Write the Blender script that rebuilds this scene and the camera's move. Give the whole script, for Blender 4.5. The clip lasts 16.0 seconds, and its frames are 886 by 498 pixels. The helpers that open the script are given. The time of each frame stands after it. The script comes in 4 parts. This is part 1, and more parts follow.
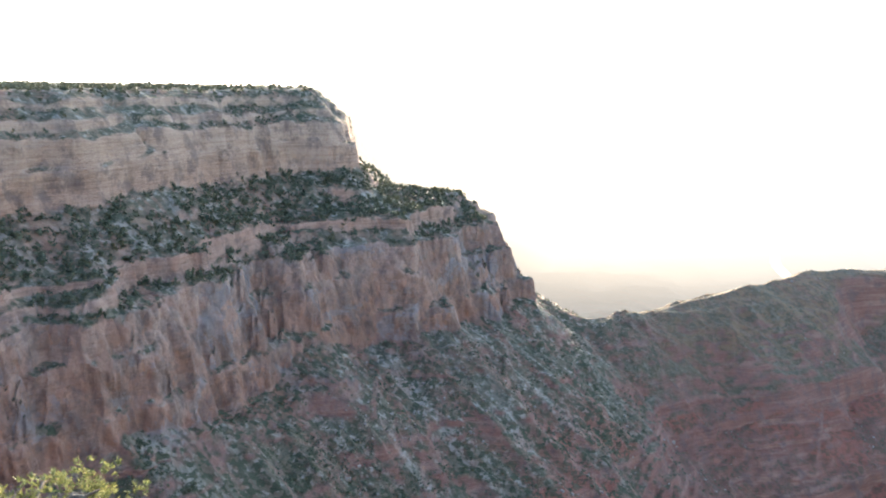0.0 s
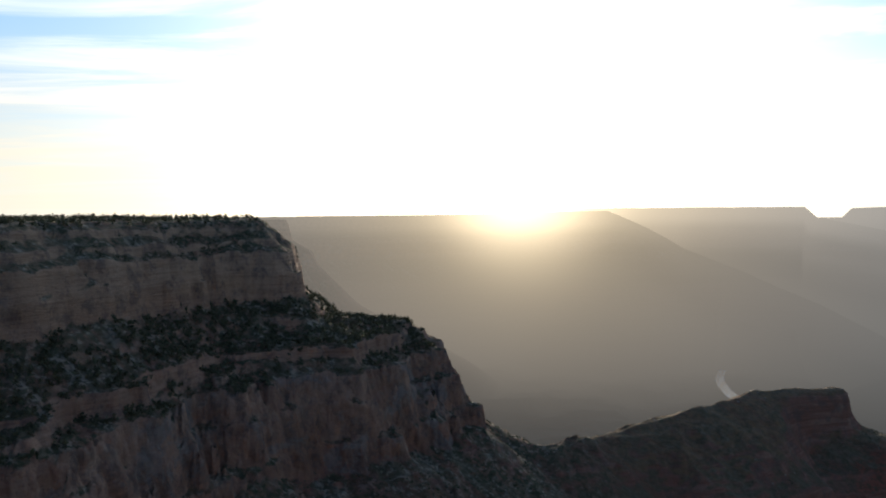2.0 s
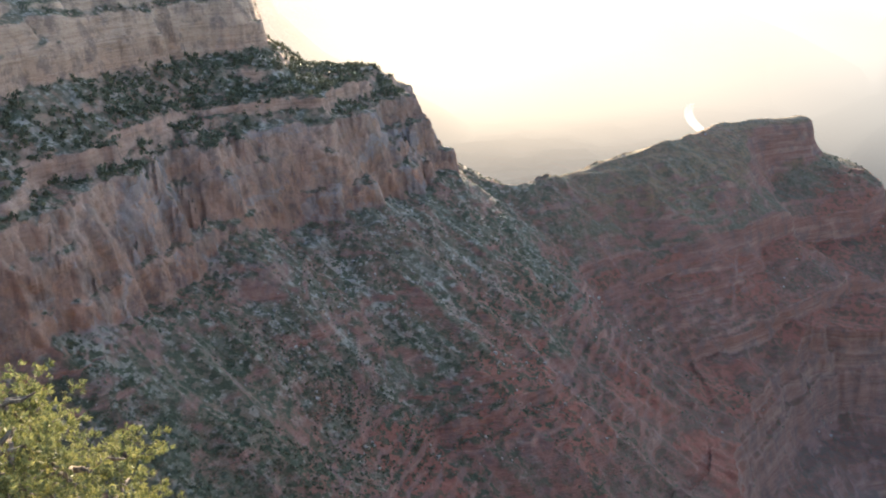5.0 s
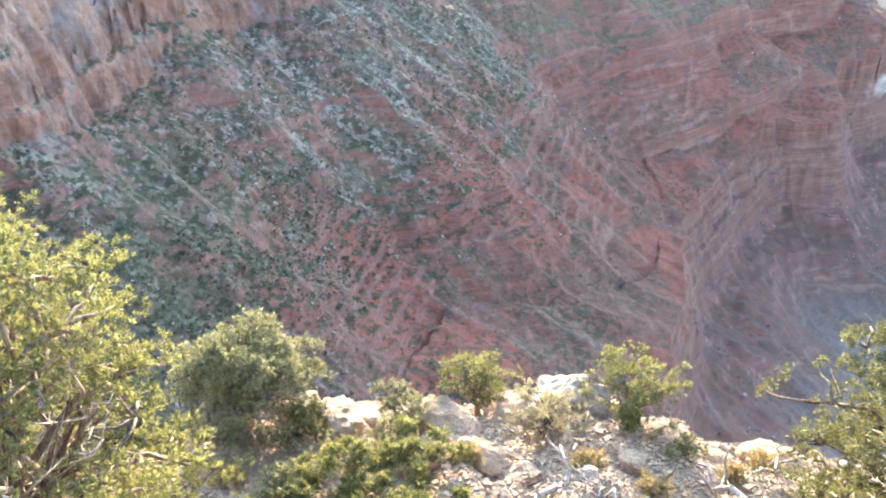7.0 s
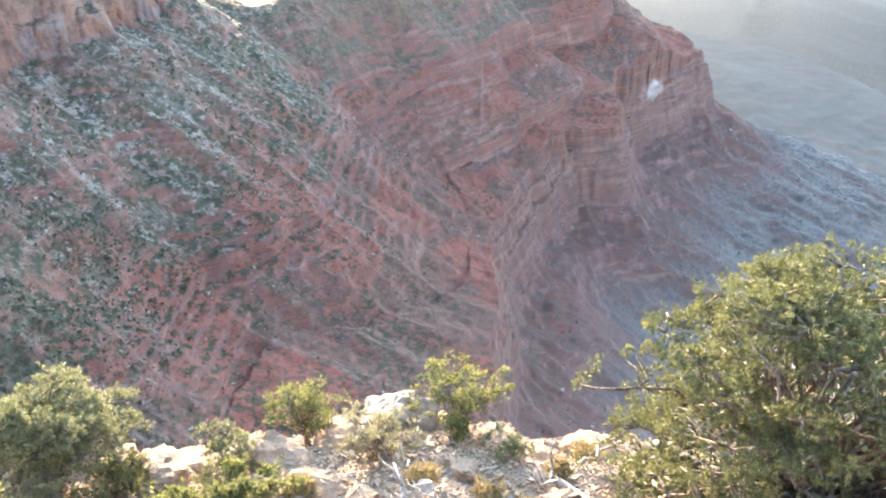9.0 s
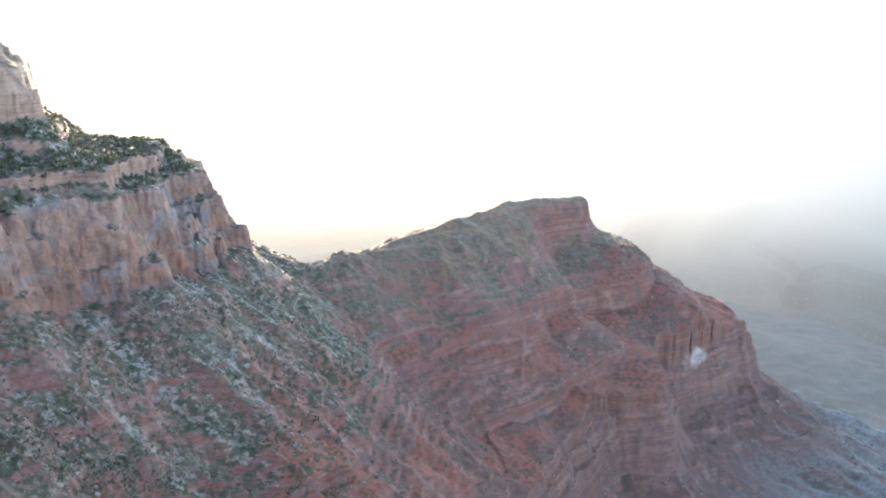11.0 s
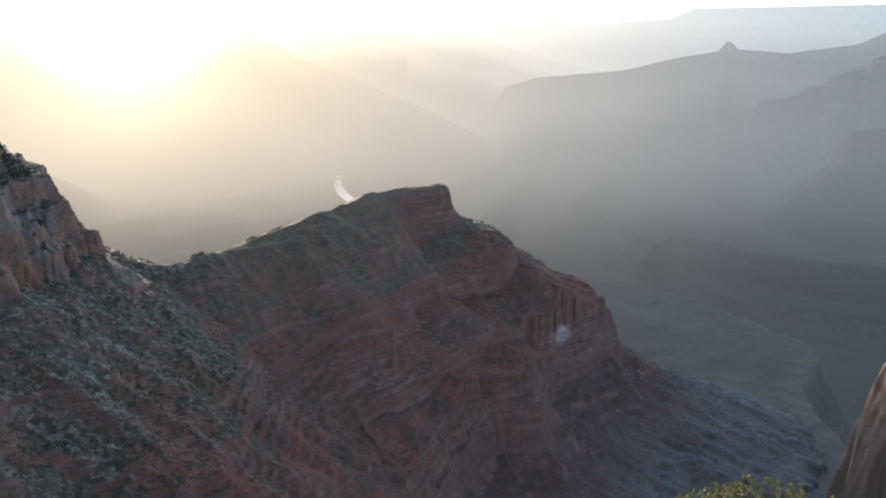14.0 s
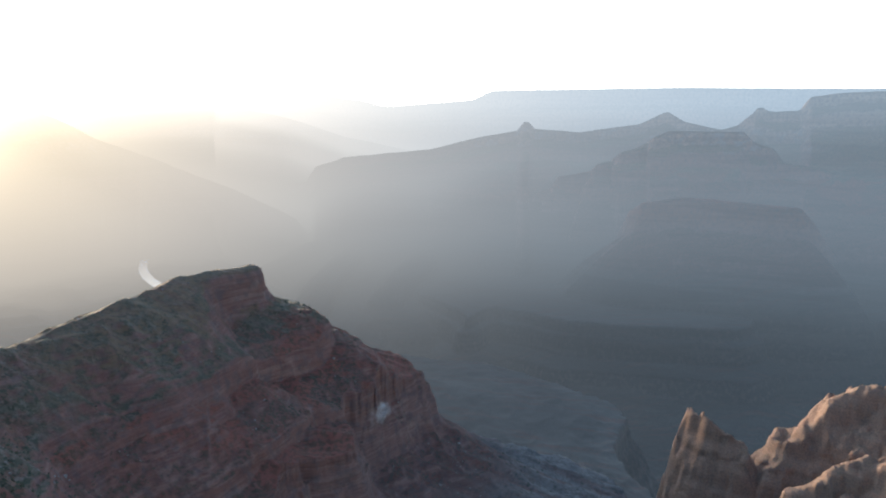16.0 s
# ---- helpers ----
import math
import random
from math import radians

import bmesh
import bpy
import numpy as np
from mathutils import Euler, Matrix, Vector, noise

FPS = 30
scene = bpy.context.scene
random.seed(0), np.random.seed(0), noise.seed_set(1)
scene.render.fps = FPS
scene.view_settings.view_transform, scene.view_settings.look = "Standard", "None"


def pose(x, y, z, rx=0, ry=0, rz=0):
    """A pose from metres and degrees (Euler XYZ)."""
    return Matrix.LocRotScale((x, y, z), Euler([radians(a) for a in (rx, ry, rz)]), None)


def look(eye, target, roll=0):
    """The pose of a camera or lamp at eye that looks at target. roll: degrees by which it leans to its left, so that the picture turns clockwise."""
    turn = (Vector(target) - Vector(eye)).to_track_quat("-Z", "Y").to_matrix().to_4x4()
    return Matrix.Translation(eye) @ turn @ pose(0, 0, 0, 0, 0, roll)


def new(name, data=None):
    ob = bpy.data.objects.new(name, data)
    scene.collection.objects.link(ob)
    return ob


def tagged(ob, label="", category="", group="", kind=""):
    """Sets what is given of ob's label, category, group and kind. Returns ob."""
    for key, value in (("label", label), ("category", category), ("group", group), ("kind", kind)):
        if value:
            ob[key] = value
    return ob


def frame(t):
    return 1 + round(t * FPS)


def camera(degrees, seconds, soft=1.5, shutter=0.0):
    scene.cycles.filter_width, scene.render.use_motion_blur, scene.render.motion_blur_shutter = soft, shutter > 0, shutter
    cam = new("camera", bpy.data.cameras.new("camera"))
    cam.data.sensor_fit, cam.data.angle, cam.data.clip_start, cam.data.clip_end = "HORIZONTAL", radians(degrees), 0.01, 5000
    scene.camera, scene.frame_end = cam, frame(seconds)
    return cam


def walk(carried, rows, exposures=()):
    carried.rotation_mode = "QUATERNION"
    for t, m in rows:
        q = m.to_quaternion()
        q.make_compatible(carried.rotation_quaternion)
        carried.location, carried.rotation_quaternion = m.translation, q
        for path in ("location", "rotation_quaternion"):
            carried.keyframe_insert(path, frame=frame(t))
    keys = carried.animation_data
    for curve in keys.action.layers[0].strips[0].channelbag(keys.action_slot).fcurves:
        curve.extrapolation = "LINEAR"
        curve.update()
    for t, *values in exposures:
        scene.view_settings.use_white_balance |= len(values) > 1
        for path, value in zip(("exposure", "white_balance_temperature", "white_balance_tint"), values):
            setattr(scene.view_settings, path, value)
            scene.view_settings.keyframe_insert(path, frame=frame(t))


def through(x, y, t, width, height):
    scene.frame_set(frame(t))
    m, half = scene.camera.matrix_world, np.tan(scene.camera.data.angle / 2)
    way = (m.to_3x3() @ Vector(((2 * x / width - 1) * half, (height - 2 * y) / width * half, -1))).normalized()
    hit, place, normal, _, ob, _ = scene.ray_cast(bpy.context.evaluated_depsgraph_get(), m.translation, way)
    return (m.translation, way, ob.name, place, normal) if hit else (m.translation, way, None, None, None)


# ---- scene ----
cam = camera(53.2, 16.0, soft=1.9)
PATH = [
    (0.0, pose(0, 0, 1.6, 79.26, -0.43, 0.85)),
    (0.5, pose(0, 0, 1.6, 82.71, -0.02, 0.00)),
    (1.0, pose(0, 0, 1.6, 84.37, -0.20, -0.57)),
    (1.5, pose(0, 0, 1.6, 86.38, 0.10, -1.58)),
    (2.0, pose(0, 0, 1.6, 87.48, 0.22, -2.66)),
    (2.5, pose(0, 0, 1.6, 88.27, 0.03, -4.40)),
    (3.0, pose(0, 0, 1.6, 85.85, 0.44, -4.65)),
    (3.5, pose(0, 0, 1.6, 82.64, 1.60, -5.54)),
    (4.0, pose(0, 0, 1.6, 78.59, 2.09, -6.41)),
    (4.5, pose(0, 0, 1.6, 74.49, 2.28, -5.77)),
    (5.0, pose(0, 0, 1.6, 71.04, 2.33, -4.97)),
    (5.2, pose(0, 0, 1.6, 69.92, 3.13, -4.97)),
    (7.3, pose(0, 0, 1.6, 57.52, 1.75, -8.99)),
    (7.5, pose(0, 0, 1.6, 57.44, 1.51, -9.83)),
    (8.0, pose(0, 0, 1.6, 56.82, 1.56, -13.06)),
    (8.5, pose(0, 0, 1.6, 57.77, 1.31, -17.89)),
    (9.0, pose(0, 0, 1.6, 59.24, 0.68, -21.22)),
    (9.5, pose(0, 0, 1.6, 62.15, -0.02, -19.17)),
    (10.0, pose(0, 0, 1.6, 67.37, -0.71, -18.35)),
    (10.2, pose(0, 0, 1.6, 69.57, -0.63, -18.16)),
    (12.3, pose(0, 0, 1.6, 79.38, -1.08, -18.24)),
    (12.5, pose(0, 0, 1.6, 79.46, -0.95, -18.41)),
    (13.0, pose(0, 0, 1.6, 78.60, -0.21, -19.88)),
    (13.5, pose(0, 0, 1.6, 76.31, 0.26, -23.36)),
    (14.0, pose(0, 0, 1.6, 75.26, 0.31, -27.06)),
    (14.5, pose(0, 0, 1.6, 77.33, -0.21, -29.51)),
    (15.0, pose(0, 0, 1.6, 80.36, 0.37, -32.94)),
    (15.5, pose(0, 0, 1.6, 81.35, 0.36, -35.26)),
    (16.0, pose(0, 0, 1.6, 80.24, 0.08, -39.20)),
]
EXPOSURE = [(0.0, 2.9, 6900, 11), (0.7, 2.15, 6900, 11), (1.5, 0.4, 6800, 10), (2.0, 0.0, 6600, 10), (2.5, -0.4, 6500, 10), (3.0, -0.8, 6500, 10),
            (4.0, -0.65, 6850, 10), (4.5, 1.4, 6900, 11), (5.0, 2.55, 7300, 13), (7.5, 3.9, 7050, 12), (9.0, 3.9, 7150, 12), (10.0, 3.92, 7100, 12),
            (12.5, 1.9, 6900, 11), (13.5, 1.6, 6900, 11), (14.5, 2.0, 6800, 10), (15.0, 2.2, 6700, 10), (15.5, 2.0, 6600, 10), (16.0, 1.6, 6400, 10)]
walk(cam, PATH, EXPOSURE)

# ---- light: a low evening sun, hazy sky with thin streaks of cloud ----
SUN_YAW, SUN_UP = -7.6, 7.0
SUN_DIR = Vector((-math.sin(radians(SUN_YAW)) * math.cos(radians(SUN_UP)),
                  math.cos(radians(SUN_YAW)) * math.cos(radians(SUN_UP)), math.sin(radians(SUN_UP))))


class Nodes:
    """A short way to write a node tree."""

    def __init__(self, tree):
        self.tree = tree

    def add(self, kind, **sets):
        n = self.tree.nodes.new(kind)
        for key, value in sets.items():
            if key in n.bl_rna.properties:
                setattr(n, key, value)
        return n

    def put(self, socket, value):
        if isinstance(value, bpy.types.NodeSocket):
            self.tree.links.new(value, socket)
        elif value is not None:
            socket.default_value = value

    def math(self, op, a, b=None, c=None, clamp=False):
        n = self.tree.nodes.new("ShaderNodeMath")
        n.operation, n.use_clamp = op, clamp
        for s, v in zip(n.inputs, (a, b, c)):
            self.put(s, v)
        return n.outputs[0]

    def vec(self, op, a, b=None, scale=None):
        n = self.tree.nodes.new("ShaderNodeVectorMath")
        n.operation = op
        self.put(n.inputs[0], a)
        self.put(n.inputs[1], b)
        if scale is not None:
            self.put(n.inputs["Scale"], scale)
        return n.outputs["Value"] if op in ("DOT_PRODUCT", "LENGTH") else n.outputs[0]

    def mix(self, fac, a, b, blend="MIX"):
        n = self.tree.nodes.new("ShaderNodeMix")
        n.data_type, n.blend_type = "RGBA", blend
        self.put(n.inputs[0], fac)
        for s, v in ((n.inputs[6], a), (n.inputs[7], b)):
            self.put(s, (*v, 1) if isinstance(v, tuple) and len(v) == 3 else v)
        return n.outputs[2]

    def noise(self, vector, scale, detail=4, rough=0.55, distort=0.0):
        n = self.tree.nodes.new("ShaderNodeTexNoise")
        self.put(n.inputs["Vector"], vector)
        n.inputs["Scale"].default_value, n.inputs["Detail"].default_value = scale, detail
        n.inputs["Roughness"].default_value, n.inputs["Distortion"].default_value = rough, distort
        return n.outputs[0]

    def band(self, value, low, high, out0=0.0, out1=1.0):
        n = self.tree.nodes.new("ShaderNodeMapRange")
        n.interpolation_type = "SMOOTHSTEP"
        for s, v in zip(n.inputs, (value, low, high, out0, out1)):
            self.put(s, v)
        return n.outputs[0]

    def ramp(self, value, stops, kind="LINEAR"):
        n = self.tree.nodes.new("ShaderNodeValToRGB")
        n.color_ramp.interpolation = kind
        els = n.color_ramp.elements
        while len(els) < len(stops):
            els.new(0.5)
        for e, (p, c) in zip(els, stops):
            e.position, e.color = p, (*c, 1)
        self.put(n.inputs[0], value)
        return n.outputs[0]

    def scaled(self, vector, x, y, z):
        return self.vec("MULTIPLY", vector, (x, y, z))


def build_world():
    world = bpy.data.worlds.new("evening_sky")
    scene.world = world
    world.use_nodes = True
    tree = world.node_tree
    tree.nodes.clear()
    n = Nodes(tree)
    sky = n.add("ShaderNodeTexSky")
    sky.sky_type, sky.sun_disc = "NISHITA", False
    sky.sun_elevation, sky.sun_rotation = radians(SUN_UP), radians(-SUN_YAW)
    sky.altitude, sky.air_density, sky.dust_density, sky.ozone_density = 2100, 1.0, 1.0, 2.5
    way = n.add("ShaderNodeTexCoord").outputs["Generated"]
    up = n.add("ShaderNodeSeparateXYZ")
    tree.links.new(way, up.inputs[0])
    z = n.math("MAXIMUM", up.outputs[2], 0.0)
    flat = n.vec("DIVIDE", way, n.add("ShaderNodeCombineXYZ").outputs[0])
    spread = n.math("ADD", z, 0.10)
    comb = n.add("ShaderNodeCombineXYZ")
    n.put(comb.inputs[0], n.math("DIVIDE", up.outputs[0], spread))
    n.put(comb.inputs[1], n.math("DIVIDE", up.outputs[1], spread))
    tree.nodes.remove(flat.node)
    streak = n.noise(n.scaled(comb.outputs[0], 0.55, 1.3, 1), 1.1, 7, 0.6, 0.6)
    wisps = n.band(streak, 0.45, 0.68)
    toward = n.math("MAXIMUM", n.vec("DOT_PRODUCT", way, tuple(SUN_DIR)), 0.0)
    glow = n.math("POWER", toward, 14.0)
    aureole = n.math("POWER", toward, 150.0)
    cloud = n.mix(glow, (8.0, 8.4, 8.8), (15.0, 13.8, 11.5))
    west = n.band(n.vec("DOT_PRODUCT", way, (SUN_DIR.x, SUN_DIR.y, 0.0)), 0.2, 0.93)
    veil = n.mix(n.math("MULTIPLY", west, 0.45), sky.outputs[0], (4.8, 7.4, 10.0))
    bank = n.math("MULTIPLY", n.math("MULTIPLY", n.band(z, 0.04, 0.20, 1.0, 0.0), n.math("MULTIPLY_ADD", west, 0.8, 0.2)), n.band(streak, 0.25, 0.62, 0.45, 0.95))
    cream = n.mix(glow, (6.6, 6.0, 5.0), (13.0, 11.4, 8.6))
    skies = n.mix(bank, n.mix(n.math("MULTIPLY", n.math("MULTIPLY", wisps, n.math("MULTIPLY_ADD", west, 0.8, 0.2)), n.band(z, 0.02, 0.45, 0.8, 0.5)), veil, cloud), cream)
    add = n.mix(1.0, skies, n.mix(aureole, n.mix(n.math("POWER", toward, 24.0), (0, 0, 0), (8.5, 7.7, 6.2)), (25.0, 22.5, 18.0)), "ADD")
    bg = n.add("ShaderNodeBackground")
    tree.links.new(add, bg.inputs[0])
    bg.inputs[1].default_value = 0.14
    tree.links.new(bg.outputs[0], n.add("ShaderNodeOutputWorld").inputs[0])


build_world()
lamp = bpy.data.lights.new("sun", "SUN")
lamp.energy, lamp.angle, lamp.color = 3.0, radians(2.0), (1.0, 0.82, 0.60)
sun = new("sun", lamp)
sun.matrix_world = look((0, 0, 50), Vector((0, 0, 50)) - SUN_DIR)

# ---- materials ----
def material(name):
    m = bpy.data.materials.new(name)
    m.use_nodes = True
    m.node_tree.nodes.clear()
    return m, Nodes(m.node_tree)


def finish(m, n, colour, rough=0.9, bump=None, height=0.1, distance=1.0, glow=None, amount=0.0):
    b = n.add("ShaderNodeBsdfPrincipled")
    n.put(b.inputs["Base Color"], (*colour, 1) if isinstance(colour, tuple) else colour)
    n.put(b.inputs["Roughness"], rough)
    b.inputs["Specular IOR Level"].default_value = 0.2
    if bump is not None:
        k = n.add("ShaderNodeBump")
        k.inputs["Strength"].default_value, k.inputs["Distance"].default_value = height, distance
        n.put(k.inputs["Height"], bump)
        n.put(b.inputs["Normal"], k.outputs[0])
    out = n.add("ShaderNodeOutputMaterial")
    surface = b.outputs[0]
    # emission mixed over the surface, for the painted haze of far landforms
    if glow is not None:
        e = n.add("ShaderNodeEmission")
        n.put(e.inputs[0], glow)
        mixer = n.add("ShaderNodeMixShader")
        n.put(mixer.inputs[0], amount)
        n.put(mixer.inputs[1], surface)
        n.put(mixer.inputs[2], e.outputs[0])
        surface = mixer.outputs[0]
    n.put(out.inputs[0], surface)
    return m


SCAR = (712.0, 1052.0, -462.0)  # a pale fresh rockfall on the lower cliff


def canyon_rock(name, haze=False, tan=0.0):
    """Banded canyon strata by height, scrub and talus where the slope eases. haze: a far backdrop, paler with distance
    by haze painted in as emission.
    """
    m, n = material(name)
    geo = n.add("ShaderNodeNewGeometry")
    p = geo.outputs["Position"]
    sep = n.add("ShaderNodeSeparateXYZ")
    n.put(sep.inputs[0], p)
    nor = n.add("ShaderNodeSeparateXYZ")
    n.put(nor.inputs[0], geo.outputs["Normal"])
    wob = n.noise(p, 0.006, 3)
    z = n.math("ADD", sep.outputs[2], n.math("MULTIPLY", n.math("SUBTRACT", wob, 0.5), 26.0))
    strata = n.ramp(n.math("DIVIDE", n.math("ADD", z, 800.0), 820.0), [
        (0.00, (0.065, 0.062, 0.06)), (0.06, (0.085, 0.078, 0.07)), (0.20, (0.15, 0.13, 0.11)), (0.28, (0.25, 0.135, 0.11)), (0.40, (0.28, 0.15, 0.118)),
        (0.45, (0.27, 0.125, 0.09)), (0.52, (0.265, 0.125, 0.097)), (0.60, (0.265, 0.128, 0.098)), (0.69, (0.26, 0.138, 0.108)), (0.715, (0.37, 0.20, 0.14)), (0.79, (0.42, 0.27, 0.205)),
        (0.84, (0.42, 0.24, 0.17)), (0.90, (0.46, 0.30, 0.21)), (1.0, (0.43, 0.30, 0.215))])
    fine = n.noise(n.scaled(p, 0.002, 0.002, 0.03) if haze else n.scaled(p, 0.015, 0.015, 0.40), 1.0, 5, 0.65)
    massive = n.math("MULTIPLY", n.band(z, -250.0, -226.0), n.band(z, -152.0, -136.0, 1.0, 0.0))
    thin = n.math("MULTIPLY_ADD", massive, -0.85, 1.0)
    strata = n.mix(n.math("MULTIPLY", n.band(fine, 0.40, 0.70, 0.0, 0.3 if haze else 0.55), thin), strata, n.mix(1.0, strata, (0.55, 0.50, 0.48), "MULTIPLY"))
    beds = n.noise(n.scaled(p, 0.002, 0.002, 0.02) if haze else n.scaled(p, 0.010, 0.010, 0.13), 1.0, 5, 0.65)
    strata = n.mix(n.math("MULTIPLY", n.band(beds, 0.5, 0.64, 0.0, 0.10 if haze else 0.22), thin), strata, (0.46, 0.33, 0.26))
    stain = n.noise(n.scaled(p, 0.07, 0.07, 0.06), 1.0, 6, 0.65, 0.1)
    strata = n.mix(n.band(stain, 0.46, 0.64, 0.0, 0.65), strata, (0.15, 0.105, 0.095))
    blotch = n.noise(n.scaled(p, 0.03, 0.03, 0.02), 1.0, 6, 0.7, 0.8)
    strata = n.mix(n.math("MULTIPLY", n.band(blotch, 0.44, 0.58, 0.0, 0.55), massive), strata, (0.155, 0.115, 0.098))
    panel = n.noise(n.scaled(p, 0.020, 0.020, 0.024), 1.0, 5, 0.65, 0.5)
    strata = n.mix(n.math("MULTIPLY", n.band(panel, 0.52, 0.57, 0.0, 0.55), massive), strata, (0.34, 0.185, 0.13))
    strata = n.mix(n.math("MULTIPLY", n.band(panel, 0.40, 0.46, 0.6, 0.0), massive), strata, (0.27, 0.235, 0.225))
    pale_face = n.math("MULTIPLY", n.noise(n.scaled(p, 0.05, 0.05, 0.035), 1.0, 5, 0.6, 0.2), n.band(z, -330.0, -250.0, 0.88, 1.0))
    strata = n.mix(n.band(pale_face, 0.52, 0.66, 0.0, 0.15 if haze else 0.40), strata, n.mix(0.5, strata, (0.55, 0.40, 0.31)))
    strata = n.mix(1.0, strata, (0.90, 0.91, 0.93), "MULTIPLY")
    grain = n.noise(p, 0.02 if haze else 0.45, 5, 0.7)
    strata = n.mix(n.band(grain, 0.35, 0.7, 0.0, 0.35), strata, n.mix(1.0, strata, (0.55, 0.55, 0.58), "MULTIPLY"))
    # gentler ground: scrub, grey rubble and red dust
    patch = n.noise(p, 0.030, 5, 0.65)
    dots = n.noise(p, 0.17, 3, 0.6)
    upper = n.math("MULTIPLY", n.band(z, -390.0, -290.0, 0.25, 1.0), n.band(sep.outputs[0], 110.0, 250.0, 1.0, 0.2))
    dust = n.mix(n.band(z, -640.0, -560.0, 0.0, 1.0), n.mix(n.band(z, -790.0, -745.0), (0.065, 0.06, 0.058), (0.11, 0.10, 0.09) if haze else (0.19, 0.168, 0.152)), n.mix(0.78, strata, (0.135, 0.066, 0.05)))
    dust = n.mix(n.band(z, -370.0, -320.0, 0.0, 0.72), dust, (0.108, 0.102, 0.068))
    ground = n.mix(n.math("MULTIPLY", n.band(patch, 0.42, 0.64), upper), dust, (0.135, 0.118, 0.088))
    rubble = n.noise(p, 0.13, 3, 0.6)
    ground = n.mix(n.math("MULTIPLY", n.band(rubble, 0.54, 0.61, 0.0, 0.5), upper), ground, (0.37, 0.325, 0.285))
    green = n.noise(p, 0.012, 4, 0.6)
    run = n.add("ShaderNodeCombineXYZ")
    n.put(run.inputs[0], n.vec("DOT_PRODUCT", p, (0.6, 0.8, 0.0)))
    n.put(run.inputs[1], n.math("MULTIPLY", n.vec("DOT_PRODUCT", p, (0.8, -0.6, 0.0)), 0.14))
    chute = n.noise(run.outputs[0], 0.035, 5, 0.65, 0.05)
    ground = n.mix(n.math("MULTIPLY", n.band(chute, 0.53, 0.62, 0.0, 0.62), upper), ground, (0.32, 0.275, 0.24))
    ground = n.mix(n.band(chute, 0.38, 0.50, 0.60, 0.0), ground, n.mix(0.6, strata, (0.20, 0.075, 0.052)))
    bare = n.noise(n.scaled(p, 0.008, 0.008, 0.018), 1.0, 5, 0.6, 0.1)
    red_belt = n.math("MULTIPLY", n.band(z, -480.0, -455.0), n.band(z, -345.0, -285.0, 1.0, 0.25))
    ground = n.mix(n.math("MULTIPLY", n.band(bare, 0.49, 0.54, 0.0, 0.85), red_belt), ground, (0.235, 0.082, 0.058))
    # denser brush on the slopes of the near side valley
    brush = n.math("MULTIPLY", n.band(sep.outputs[1], 380.0, 640.0, 1.0, 0.0), n.band(z, -385.0, -335.0))
    thick = n.band(n.math("ADD", green, n.math("MULTIPLY", brush, 0.3)), 0.34, 0.60, 0.45, 1.0)
    ground = n.mix(n.math("MULTIPLY", brush, n.band(green, 0.32, 0.56, 0.25, 0.8)), ground, (0.072, 0.076, 0.050))
    thick = n.math("MULTIPLY", thick, n.band(sep.outputs[0], 120.0, 260.0, 1.0, 0.6))
    ground = n.mix(n.math("MULTIPLY", n.band(dots, 0.46, 0.56), thick), ground, n.mix(n.band(z, -590.0, -480.0), (0.095, 0.090, 0.080), (0.054, 0.058, 0.036)))
    # dry golden grass along the ridge's crest
    grass = n.math("MULTIPLY", n.band(z, -330.0, -290.0), n.band(sep.outputs[0], 180.0, 290.0))
    ground = n.mix(n.math("MULTIPLY", grass, n.band(n.noise(p, 0.09, 4, 0.65), 0.45, 0.60, 0.1, 0.7)), ground, (0.20, 0.122, 0.072))
    slope = n.math("ADD", nor.outputs[2], n.math("MULTIPLY", n.math("SUBTRACT", patch, 0.5), 0.9))
    cover = n.band(slope, n.band(z, -345.0, -310.0, 0.57, 0.52), n.band(z, -345.0, -310.0, 0.86, 0.82))
    colour = n.mix(cover, strata, ground)
    scar = n.vec("LENGTH", n.scaled(n.vec("SUBTRACT", p, (*SCAR,)), 1.0, 1.0, 2.2))
    scar = n.math("ADD", scar, n.math("MULTIPLY", n.noise(p, 0.06, 4), 45.0))
    colour = n.mix(n.band(scar, 32.0, 64.0, 0.85, 0.0), colour, (0.62, 0.56, 0.50))
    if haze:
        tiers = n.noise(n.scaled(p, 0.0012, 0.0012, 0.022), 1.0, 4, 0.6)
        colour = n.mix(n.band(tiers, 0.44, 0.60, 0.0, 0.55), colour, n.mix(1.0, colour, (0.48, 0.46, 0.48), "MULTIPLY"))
    if tan:
        colour = n.mix(tan, colour, n.mix(n.band(grain, 0.35, 0.7), (0.40, 0.25, 0.16), (0.23, 0.165, 0.12)))
    relief = n.math("ADD", n.math("MULTIPLY", grain, 1.0), n.math("MULTIPLY", n.noise(n.scaled(p, 0.06, 0.06, 0.5), 1.0, 5, 0.7), 2.0))
    if not haze:
        blocks = n.add("ShaderNodeTexVoronoi")
        n.put(blocks.inputs["Vector"], n.scaled(p, 0.13, 0.13, 0.085))
        blocks.inputs["Scale"].default_value = 1.0
        relief = n.math("SUBTRACT", relief, n.math("MULTIPLY", n.math("MULTIPLY", blocks.outputs["Distance"], massive), 4.0))
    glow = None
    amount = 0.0
